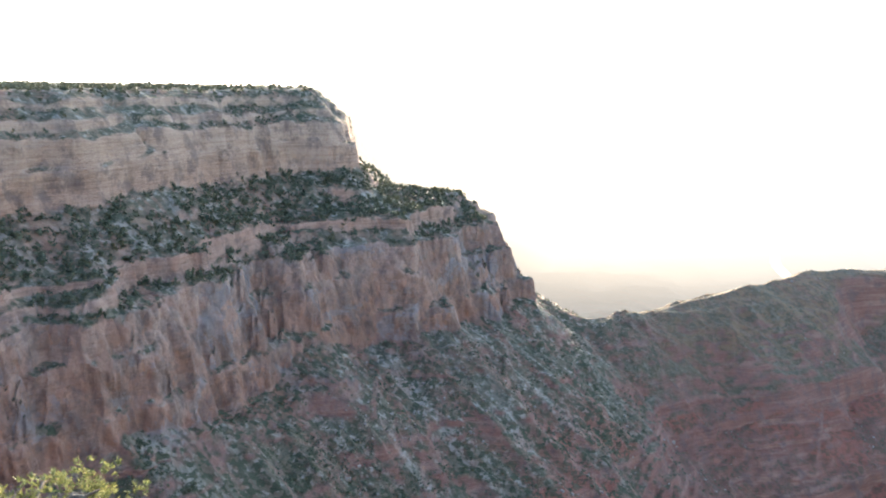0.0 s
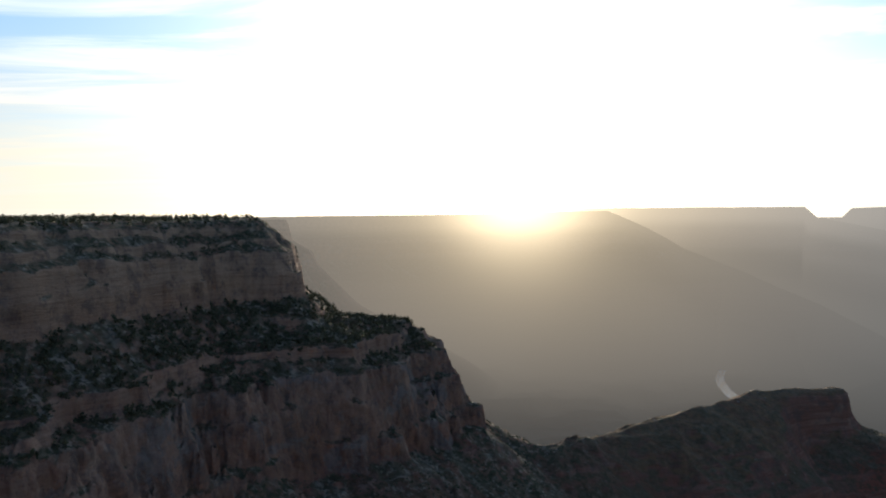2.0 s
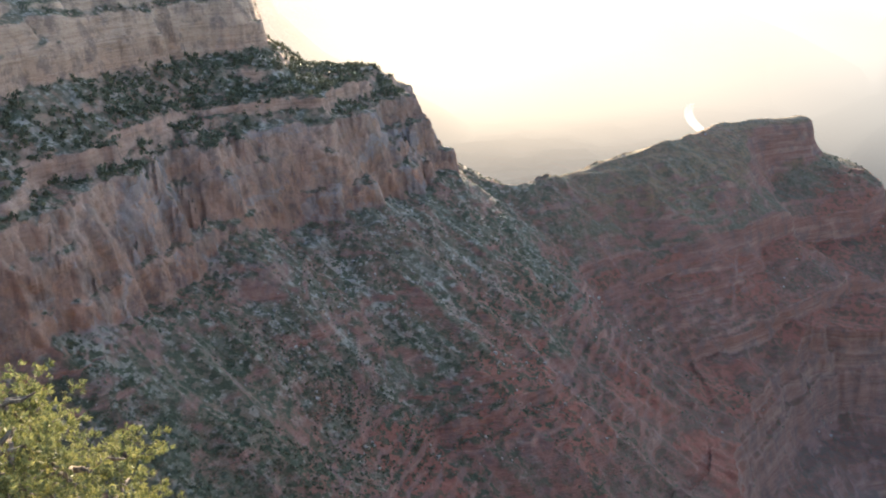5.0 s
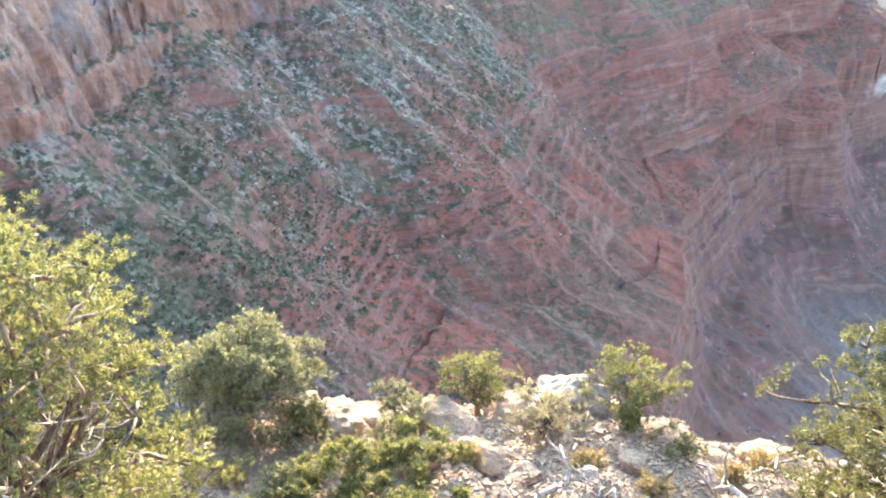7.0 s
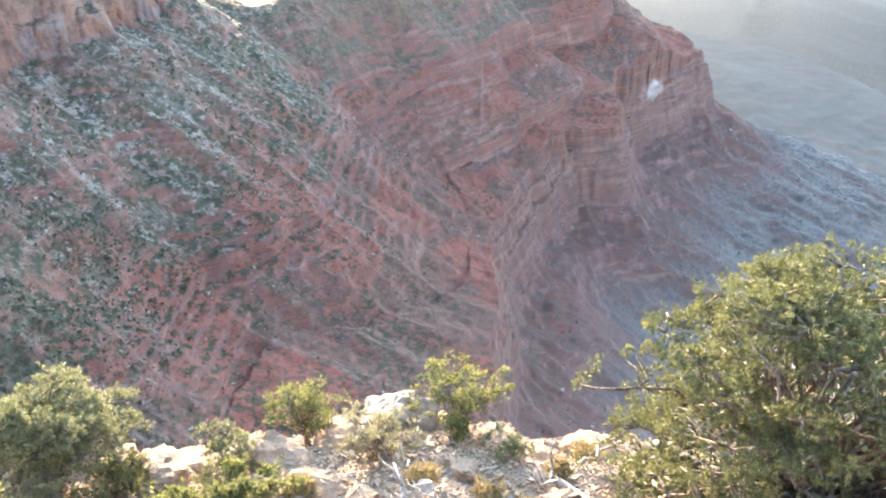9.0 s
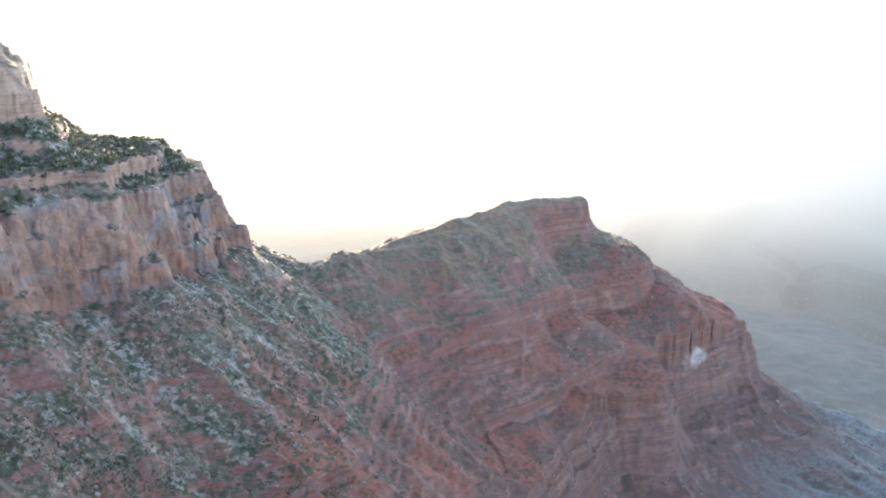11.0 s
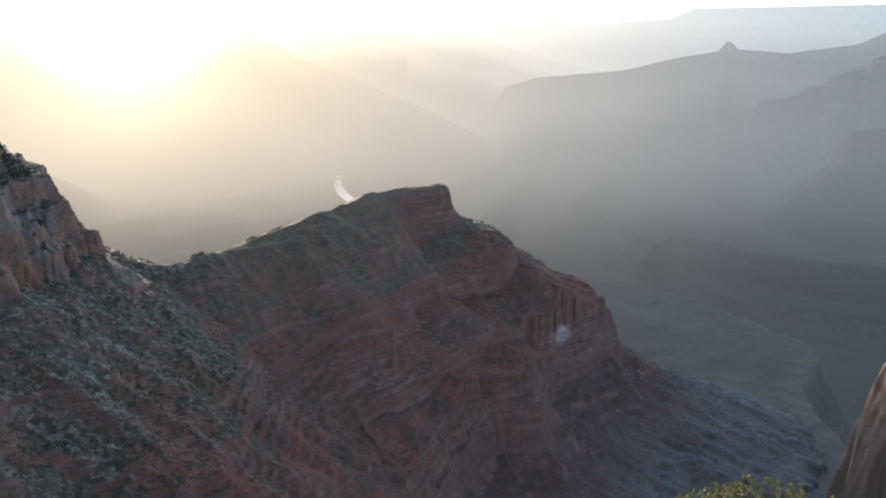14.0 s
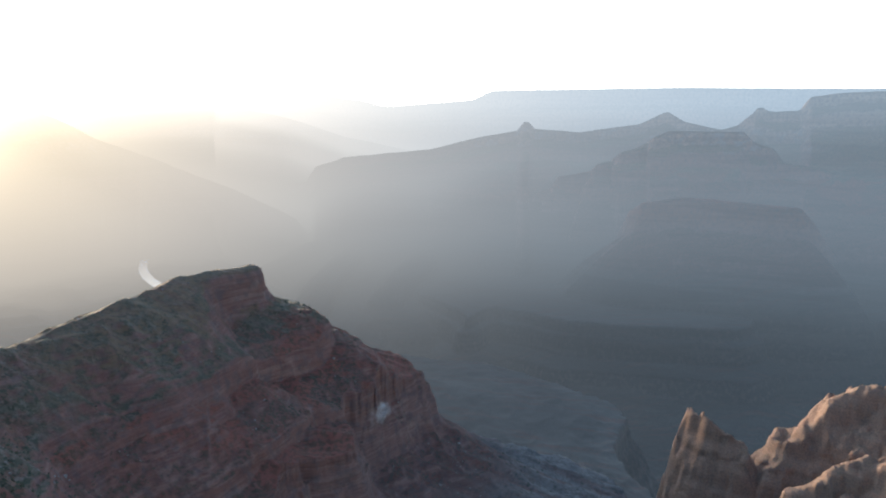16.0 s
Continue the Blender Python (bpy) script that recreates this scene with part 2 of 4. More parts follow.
    # haze painted as emission: warm and bright sunward, dimmer well below the rim
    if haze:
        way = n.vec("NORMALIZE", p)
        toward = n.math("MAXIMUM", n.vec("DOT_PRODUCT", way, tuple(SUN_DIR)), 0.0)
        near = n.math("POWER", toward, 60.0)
        # a stronger painted sun glow on the rim right below the sun
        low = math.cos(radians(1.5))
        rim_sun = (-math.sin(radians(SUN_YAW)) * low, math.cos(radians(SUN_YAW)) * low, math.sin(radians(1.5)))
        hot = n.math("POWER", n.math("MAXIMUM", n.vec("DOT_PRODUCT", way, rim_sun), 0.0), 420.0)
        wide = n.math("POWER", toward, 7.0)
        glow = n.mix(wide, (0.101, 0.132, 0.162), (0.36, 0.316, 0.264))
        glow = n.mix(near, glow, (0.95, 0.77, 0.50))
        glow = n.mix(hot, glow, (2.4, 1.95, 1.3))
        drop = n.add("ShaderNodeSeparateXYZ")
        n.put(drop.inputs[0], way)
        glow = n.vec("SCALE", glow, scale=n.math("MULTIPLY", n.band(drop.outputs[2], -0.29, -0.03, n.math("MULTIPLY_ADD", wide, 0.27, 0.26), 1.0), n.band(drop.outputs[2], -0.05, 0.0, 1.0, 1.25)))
        # share of painted haze: grows with distance, towards the sun and low down
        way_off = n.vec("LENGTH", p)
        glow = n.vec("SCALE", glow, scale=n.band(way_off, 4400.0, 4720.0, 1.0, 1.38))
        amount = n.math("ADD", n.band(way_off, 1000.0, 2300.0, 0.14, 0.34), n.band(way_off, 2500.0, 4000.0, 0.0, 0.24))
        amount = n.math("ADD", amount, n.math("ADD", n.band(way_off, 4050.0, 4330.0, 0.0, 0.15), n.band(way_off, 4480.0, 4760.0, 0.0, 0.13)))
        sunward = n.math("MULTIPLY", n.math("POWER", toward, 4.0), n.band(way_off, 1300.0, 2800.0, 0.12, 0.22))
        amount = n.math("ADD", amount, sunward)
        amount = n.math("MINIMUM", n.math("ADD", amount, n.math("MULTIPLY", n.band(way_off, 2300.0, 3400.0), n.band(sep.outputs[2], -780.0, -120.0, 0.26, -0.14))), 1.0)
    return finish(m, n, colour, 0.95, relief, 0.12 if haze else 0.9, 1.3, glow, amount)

# ---- the canyon, one sheet of ground round the viewpoint ----
def lattice(ix, iy, seed):
    h = (ix.astype(np.int64) * 374761393 + iy.astype(np.int64) * 668265263 + seed * 1442695041) & 0x7FFFFFFF
    h = ((h ^ (h >> 13)) * 1274126177) & 0x7FFFFFFF
    return ((h ^ (h >> 16)) & 0xFFFFF) / 1048575.0


def bumps(x, y, size, seed):
    """Smooth noise from -1 to 1 with humps of that size."""
    u, v = x / size, y / size
    i, j = np.floor(u), np.floor(v)
    a, b = u - i, v - j
    a, b = a * a * a * (a * (a * 6 - 15) + 10), b * b * b * (b * (b * 6 - 15) + 10)
    p, q = lattice(i, j, seed), lattice(i + 1, j, seed)
    r, s = lattice(i, j + 1, seed), lattice(i + 1, j + 1, seed)
    return 2 * ((p + (q - p) * a) * (1 - b) + (r + (s - r) * a) * b) - 1


def rough(x, y, size, octaves, seed, gain=0.5):
    total, amp = 0.0, 1.0
    for k in range(octaves):
        total = total + amp * bumps(x + 17.3 * k, y - 9.1 * k, size / 2**k, seed + k)
        amp *= gain
    return total


def gullies(x, y, size, octaves, seed):
    total, amp = 0.0, 1.0
    for k in range(octaves):
        total = total + amp * (1 - 2 * np.abs(bumps(x, y, size / 2**k, seed + k)))
        amp *= 0.5
    return total


def to_line(x, y, pts, closed):
    """Distance to a line of points, the value carried along it, and whether inside (closed)."""
    best, carried = np.full(x.shape, 1e9), np.zeros(x.shape)
    inside = np.zeros(x.shape, bool)
    loop = list(zip(pts, pts[1:] + ([pts[0]] if closed else [])))
    for a, b in loop:
        if a is b:
            continue
        ax, ay, bx, by = a[0], a[1], b[0], b[1]
        dx, dy = bx - ax, by - ay
        t = np.clip(((x - ax) * dx + (y - ay) * dy) / (dx * dx + dy * dy), 0, 1)
        d = np.hypot(x - ax - t * dx, y - ay - t * dy)
        hit = d < best
        best = np.where(hit, d, best)
        if len(a) > 2:
            carried = np.where(hit, a[2] + (b[2] - a[2]) * t, carried)
        if closed and ay != by:
            cross = ((ay > y) != (by > y)) & (x < ax + (y - ay) / (by - ay) * dx)
            inside ^= cross
    return best, carried, inside


def profile(d, steps):
    """Height at a distance down stepped slopes; past the last step the form ends."""
    end = steps[-1][0] + 400, steps[-1][1] - 420
    return np.interp(d, [s[0] for s in (*steps, end)], [s[1] for s in (*steps, end)])


def polar(yaw, r):
    return (-math.sin(radians(yaw)) * r, math.cos(radians(yaw)) * r)


def crest(rows):
    """Crest points from yaw, distance and the angle at which their top stands against the eye."""
    return [(*polar(a, r), 1.6 + r * math.tan(radians(e))) for a, r, e in rows]


RIM = [(-900, 120), (-568, 330), (-393, 545), (-309, 665), (-254, 820), (-214, 898), (-164, 944), (-170, 1012), (-240, 1090), (-480, 1200), (-900, 1500), (-1800, 1500), (-1800, 120)]
RIM_STEPS = [(0, -8), (14, -15), (16, -20), (30, -27), (32, -33), (44, -40), (47, -58), (50, -61), (53, -86), (58, -90), (82, -107), (108, -123), (112, -139), (140, -300), (170, -700)]
BENCH = [(-700, 60), (-420, 200), (-330, 350), (-259, 484), (-215, 570), (-170, 655), (-125, 735), (-60, 790), (-24, 800), (23, 882), (49, 948),
         (43, 1010), (-80, 1130), (-400, 1300), (-900, 1600), (-1800, 1600), (-1800, 60)]
BENCH_STEPS = [(0, -145), (5, -168), (11, -174), (17, -203), (24, -209), (30, -233), (60, -254), (130, -302), (200, -354), (204, -362),
               (285, -418), (370, -462), (430, -640)]
RIDGE = crest([(-5.6, 975, -14.0), (-8.2, 985, -14.8), (-10.3, 995, -14.9), (-13.2, 1045, -14.2), (-16.6, 1100, -13.1), (-18.8, 1150, -12.2),
               (-21.2, 1215, -11.5), (-22.1, 1262, -11.0), (-26.5, 1335, -10.55)])
RIDGE_STEPS = [(0, 0), (12, -2), (19, -9), (23, -38), (32, -55), (42, -65), (76, -77), (100, -83), (124, -98), (131, -130), (165, -141), (205, -166), (212, -184), (310, -206), (440, -216), (520, -420)]
REDWALL = [(90, 260), (150, 350), (225, 490), (305, 655), (345, 725), (437, 838), (513, 900), (575, 890), (665, 1010), (800, 1075), (865, 1100),
           (850, 1190), (700, 1420), (500, 1520), (100, 1500), (-400, 1700), (-1800, 1800), (-1800, -200), (-100, -200)]
REDWALL_STEPS = [(0, -450), (3, -462), (8, -466), (11, -484), (16, -488), (20, -510), (26, -530), (36, -540), (110, -588), (240, -660), (400, -728), (470, -800)]
HOME = [(-60, -40), (-20, 0), (-4, 4.5), (3, 4.5), (9, 3.0), (30, -6), (120, -60), (900, -300), (900, -1800), (-1800, -1800), (-1800, -120), (-500, -30)]
HOME_STEPS = [(0, -6), (4, -30), (14, -60), (24, -66), (30, -84), (80, -145), (86, -230), (220, -340), (400, -470)]
SPUR = crest([(30, 3400, -0.5), (14, 3400, -0.55), (7.5, 3380, -0.52)])
SPUR_STEPS = [(0, 0), (16, -6), (34, -80), (100, -125), (120, -175), (280, -330), (700, -560), (900, -700)]
FAR_WEST = crest([(34, 4200, -0.4), (12, 4300, -0.4), (-5, 4300, -0.25), (-13.2, 4250, -0.05)])
FAR_WEST_STEPS = [(0, 0), (20, -6), (45, -70), (120, -110), (150, -200), (420, -420), (560, -600)]
TAIL = crest([(-13.6, 4250, -0.2), (-15.8, 4250, -1.2), (-17.9, 4250, -2.4), (-20.3, 4250, -3.4), (-25.9, 4200, -5.7), (-29.5, 4150, -7.6)])
TAIL_STEPS = [(0, 0), (10, -4), (40, -40), (200, -200), (600, -480)]
BEYOND = crest([(-8, 4700, 0.1), (-24.9, 4700, 0.14), (-25.5, 4690, -0.5), (-29.0, 4680, -1.2), (-33.0, 4680, -2.5), (-38.0, 4680, -3.6)])
BEYOND_STEPS = [(0, 0), (20, -5), (40, -60), (110, -110), (140, -190), (500, -480), (900, -660)]
MESA = crest([(-24.5, 4300, -7.2), (-26.5, 4340, -6.4), (-28.4, 4380, -5.6), (-30.4, 4380, -5.3), (-31.0, 4380, -4.4), (-32.8, 4380, -3.8), (-38.3, 4380, -3.3), (-41.6, 4380, -2.5), (-43.9, 4380, -2.1), (-44.5, 4380, -1.4), (-45.1, 4380, -2.0), (-48.0, 4380, -2.2), (-51.5, 4380, -1.7), (-53.2, 4380, -0.9), (-54.3, 4380, -1.5), (-56.4, 4380, -2.0), (-57.4, 4380, -1.7), (-58.2, 4380, -1.0), (-58.6, 4380, -0.55), (-59.3, 4380, -0.9), (-61.0, 4380, -0.8), (-61.6, 4380, 0.0), (-63.5, 4380, 0.25), (-66.0, 4380, 0.32), (-80.0, 4380, 0.3)])
MESA_STEPS = [(0, 0), (14, -6), (26, -50), (90, -85), (105, -140), (330, -300), (900, -560)]
TEMPLE = crest([(-38.5, 3900, -10.5), (-41.5, 3960, -8.2), (-44.2, 4030, -6.4), (-46.2, 4050, -5.7), (-46.7, 4000, -5.0), (-48.6, 4020, -4.7), (-49.1, 3980, -4.2), (-49.9, 4090, -4.0), (-50.6, 4000, -3.4), (-51.4, 4000, -3.2), (-52.1, 4100, -2.9), (-52.7, 4010, -2.4), (-53.4, 4030, -2.1), (-57.8, 4050, -2.1), (-58.4, 4050, -2.7), (-59.6, 4030, -3.1), (-60.2, 4000, -3.9), (-66.0, 3950, -5.0), (-74, 3900, -5.5)])
TEMPLE_STEPS = [(0, 0), (16, -5), (30, -55), (90, -90), (104, -150), (260, -250), (276, -330), (400, -420), (520, -560)]
BUTTE = crest([(-50.5, 3640, -10.0), (-51.0, 3560, -8.4), (-51.7, 3430, -7.0), (-52.3, 3380, -6.6), (-54.1, 3390, -6.2), (-58.0, 3380, -6.4), (-61.2, 3360, -6.6), (-62.0, 3400, -7.6), (-62.8, 3440, -9.0)])
BUTTE_STEPS = [(0, 0), (30, -4), (44, -70), (60, -105), (200, -190), (330, -300), (420, -460)]
NORTH_RIM = crest([(-24.0, 4890, -0.5), (-26.9, 4890, -0.5), (-27.4, 4890, 0.05), (-31.0, 4890, 0.2), (-34.0, 4890, -0.2), (-35.4, 4890, -0.6), (-41.0, 4890, -0.2), (-42.4, 4890, 0.4), (-53.8, 4890, 0.55), (-61.0, 4890, 0.48), (-66.0, 4860, 0.45), (-80.0, 4800, 0.4)])
NORTH_STEPS = [(0, 0), (15, -4), (30, -80), (70, -120), (85, -200), (170, -420), (230, -700)]
SHELF = [polar(-40.9, 2870), polar(-42.4, 3060), polar(-47.3, 2870), polar(-54.5, 2855), polar(-58.2, 2860), polar(-59.4, 3150), polar(-64.4, 3190), polar(-80, 3100),
         polar(-80, 4900), polar(-34, 4900), polar(-35.5, 3700), polar(-38.5, 3150)]
SHELF_STEPS = [(0, -728), (7, -762), (34, -776), (44, -832), (110, -862), (126, -918), (240, -990), (500, -1015)]
TONTO = [polar(-20, 1700), polar(-27, 2500), polar(-34, 2520), polar(-38.6, 2400), polar(-42.1, 2390), polar(-45.8, 2250), polar(-50.7, 2085), polar(-51.5, 1985), polar(-50.1, 1810), polar(-52, 1650),
         polar(-56, 1500), polar(-64, 1250), polar(-75, 1000), polar(-95, 900), (400, -100), (100, 100)]
TONTO_STEPS = [(0, -728), (7, -775), (26, -800), (70, -890), (150, -985), (400, -1010)]
FOOTHILLS = [crest([(-31.0, 4000, -9.1), (-27.5, 3600, -10.7), (-24.6, 3250, -12.1), (-23.4, 3000, -13.7)]),
             crest([(-34.0, 4100, -8.9), (-31.5, 3400, -11.3), (-30.0, 2900, -13.7)]),
             crest([(-39.0, 4100, -8.7), (-37.0, 3500, -10.9), (-35.4, 3200, -12.7)])]
FOOTHILLS_STEPS = [(0, 0), (60, -14), (78, -36), (250, -100), (268, -128), (560, -300)]
KNOBS = crest([(-55.7, 1230, -19.5), (-56.4, 1200, -20.0), (-58.7, 1170, -21.2)])
KNOBS_STEPS = [(0, 0), (5, -12), (14, -36), (26, -70), (40, -120), (75, -330)]
CRAGS = crest([(-61.5, 1200, -20.2), (-63.4, 1212, -18.2), (-64.9, 1212, -17.1), (-67.5, 1200, -16.8), (-72.0, 1140, -16.5)])
CRAGS_STEPS = [(0, 0), (20, -8), (26, -30), (48, -48), (70, -90), (170, -330)]
LOW_CRAGS = crest([(-61.8, 1068, -23.2), (-64.2, 1080, -21.6), (-67.5, 1068, -20.6), (-72.0, 1020, -20.0)])
LOW_CRAGS_STEPS = [(0, 0), (14, -6), (20, -26), (45, -50), (90, -130), (180, -330)]


def plate(x, y, pts, steps, rise, most):
    d, _, inside = to_line(x, y, pts, True)
    return np.where(inside, steps[0][1] + np.minimum(d * rise, most), profile(d, steps))


def bench_of(x, y, fx, fy):
    """The wooded bench: slopes and a low pink cliff behind its brink, the tall fluted cliff and talus below."""
    d, _, inside = to_line(x, y, BENCH, True)
    f, _, fluted = to_line(fx, fy, BENCH, True)
    d, f = np.where(inside, -d, d), np.where(fluted, -f, f)
    d = d + (f - d) * np.clip((75 - np.abs(d)) / 45, 0.2, 1)
    inside, d = d < 0, np.abs(d)
    # cones of fallen rock lean against the foot of the cliff
    along = 0.5 * x + 0.86 * y
    lift = 13 * np.clip(gullies(along, d * 0.1, 90, 2, 205) - 0.1, -0.4, 1.2)
    low = profile(d, BENCH_STEPS)
    low = np.where((d > 7) & (d < 130), np.maximum(low, -234 + lift * np.clip((130 - d) / 90, 0, 1) - 0.68 * (d - 30)), low)
    back = np.maximum(d + rough(x, y, 70, 3, 281) * 9 * np.clip(d / 12, 0, 1), 0)
    broken = np.clip(0.55 + 1.1 * rough(along, along * 0, 110, 2, 285), 0, 1)
    steep = profile(back, [(0, -147), (20, -141), (24, -125), (60, -121), (110, -113), (5000, -110)])
    eased = profile(back, [(0, -147), (12, -142), (16, -136), (30, -131), (34, -125), (60, -121), (110, -113), (5000, -110)])
    return np.where(inside, eased + (steep - eased) * broken, low)


def ridge_of(x, y, pts, steps):
    d, z, _ = to_line(x, y, pts, False)
    return z + profile(d, steps)


def red_ridge_of(x, y, u, v):
    """Capped by a cliff at its far end, an even slope with broken ledges along the rest."""
    d, z, _ = to_line(u, v, RIDGE, False)
    yaw = np.degrees(np.arctan2(-x, y))
    cap = np.clip((-23.6 - yaw) / 2.2, 0, 1)
    cap = np.clip(cap + 0.5 * rough(x, y, 70, 3, 261) * (cap > 0) * (cap < 1), 0, 1)
    slope = profile(d, [(0, 0), (8, -4), (20, -10), (60, -35), (100, -68), (128, -94), (133, -104), (170, -134), (205, -162), (212, -176), (310, -206), (440, -216), (520, -420)])
    return z + slope + (profile(d, RIDGE_STEPS) - slope) * cap


def height(x, y):
    """The ground's height, and which landform makes it."""
    r = np.hypot(x, y)
    grow = np.clip(r / 900, 0.02, 1.0)
    far = np.clip((r - 1700) / 1500, 0, 1)
    near = np.clip((3200 - r) / 1200, 0.05, 1)
    wx = grow * (rough(x, y, 150, 2, 11) * 13 + near * (gullies(x, y, 46, 3, 21) * 5.0 + rough(x, y, 9, 2, 31) * 1.3)) + far * rough(x, y, 330, 3, 41) * 26
    wy = grow * (rough(x, y, 150, 2, 51) * 13 + near * (gullies(x, y, 46, 3, 61) * 5.0 + rough(x, y, 9, 2, 71) * 1.3)) + far * rough(x, y, 330, 3, 81) * 26
    u, v = x + wx, y + wy
    su, sv = x + 0.35 * wx, y + 0.35 * wy
    flute = np.clip(gullies(x, y, 30, 3, 151), -0.6, 1.2) * 1.5 + rough(x, y, 60, 3, 155) * 7.5
    flute = flute + np.round(rough(x, y, 22, 2, 191) * 2.0) / 2.0 * 3.0
    ragged = rough(x, y, 55, 3, 181) * 5.5
    forms = [
        np.interp(np.degrees(np.arctan2(-x, y)), [-60, -45, -31, -25], [-1010, -1000, -800, -660]) + np.clip((r - 1500) / 800, 0, 1) * (rough(x, y, 420, 3, 161) * 16 + gullies(x, y, 160, 3, 165) * 9),
        plate(x + 0.6 * wx + ragged, y + 0.6 * wy - ragged, RIM, RIM_STEPS, 0.004, 3), bench_of(x + 0.6 * wx, y + 0.6 * wy, x + 1.2 * wx + flute, y + 1.2 * wy - flute),
        red_ridge_of(x, y, x + 0.25 * wx, y + 0.25 * wy), plate(u, v, REDWALL, REDWALL_STEPS, 0.30, 55), plate(x + 0.2 * wx, y + 0.2 * wy, HOME, HOME_STEPS, 0.5, 6),
        ridge_of(su, sv, SPUR, SPUR_STEPS), ridge_of(su, sv, FAR_WEST, FAR_WEST_STEPS), ridge_of(su, sv, TAIL, TAIL_STEPS), ridge_of(su, sv, BEYOND, BEYOND_STEPS),
        ridge_of(su, sv, MESA, MESA_STEPS), ridge_of(su, sv, TEMPLE, TEMPLE_STEPS), ridge_of(su, sv, BUTTE, BUTTE_STEPS), ridge_of(su, sv, NORTH_RIM, NORTH_STEPS),
        plate(u, v, SHELF, SHELF_STEPS, 0.06, 45), plate(u, v, TONTO, TONTO_STEPS, 0.16, 110),
        np.maximum(np.maximum(ridge_of(su, sv, FOOTHILLS[0], FOOTHILLS_STEPS), ridge_of(su, sv, FOOTHILLS[1], FOOTHILLS_STEPS)), ridge_of(su, sv, FOOTHILLS[2], FOOTHILLS_STEPS)),
        np.maximum(np.maximum(ridge_of(u, v, KNOBS, KNOBS_STEPS), ridge_of(u, v, CRAGS, CRAGS_STEPS)), ridge_of(u, v, LOW_CRAGS, LOW_CRAGS_STEPS)),
    ]
    # the red slopes and ledges end at the brink of the lower cliff
    d, _, inside = to_line(u, v, REDWALL, True)
    brink = np.where(inside, 1e6, profile(d, REDWALL_STEPS) - 3)
    for k in (2, 3, 5):
        forms[k] = np.minimum(forms[k], brink) if k != 5 else np.where(r > 300, np.minimum(forms[k], brink), forms[k])
    best, who = forms[0], np.zeros(x.shape, np.int16)
    for k, f in enumerate(forms[1:], 1):
        hit = f > best
        best, who = np.where(hit, f, best), np.where(hit, k, who)
    hump = grow * (rough(x, y, 70, 3, 91) * 2.6 * near ** 0.5 + near * (gullies(x, y, 38, 3, 95) * 2.6 + bumps(x, y, 7, 99) * 0.8))
    hump = hump + np.where(who == 17, gullies(x, y, 64, 4, 271) * 6 + np.round(rough(x, y, 26, 3, 275) * 2.5) / 2.5 * 7, 0)
    # chutes run down the talus below the cliffs
    along, down = 0.6 * x + 0.8 * y, 0.8 * x - 0.6 * y
    chute = gullies(along, down * 0.16, 36, 3, 171) * 3.6
    hump = hump + np.where(np.isin(who, (2, 3, 4)) & (r < 1700), chute * np.clip((-236 - best) / 25, 0, 1), 0)
    spurs = gullies(along + 14 * rough(x, y, 90, 2, 255), down * 0.10, 150, 2, 251) * 11
    hump = hump + np.where(np.isin(who, (2, 3)) & (r < 1700), spurs * np.clip((-262 - best) / 70, 0, 1) * np.clip((best + 470) / 40, 0, 1), 0)
    ribs = gullies(along + 0.25 * rough(x, y, 120, 2, 241) * 60, down * 0.12, 58, 3, 245) * 7.5
    hump = hump + np.where(who == 4, ribs * np.clip((-545 - best) / 45, 0, 1), 0)
    top = (who == 1) & (best > -12)
    hump = np.where(top | ((who == 3) & (best > -266)), hump * 0.4, hump)
    # thin hard beds step the red slopes
    beds = np.mod(best / 8.0 + 0.9 * rough(x, y, 220, 3, 131) + 0.5 * bumps(x * 0 + best, y * 0 + 7.0, 23.0, 133), 1.0)
    step = (np.clip((beds - 0.62) / 0.38, 0, 1) - beds) * 8.0
    brow = np.where(who == 2, -322.0, -255.0)
    soft = np.clip((brow - best) / 30, 0, 1) * np.clip((best + 470) / 20, 0, 1) * np.clip(0.10 + 1.5 * rough(x, y, 110, 4, 137), 0, 0.6) * np.where(who == 3, 0.55, 1.0)
    best = best + step * soft * np.isin(who, (2, 3, 4)) + 5 * soft
    hump = np.where((who >= 6) & (who <= 13), hump * 0.6, hump)
    return best + hump, who


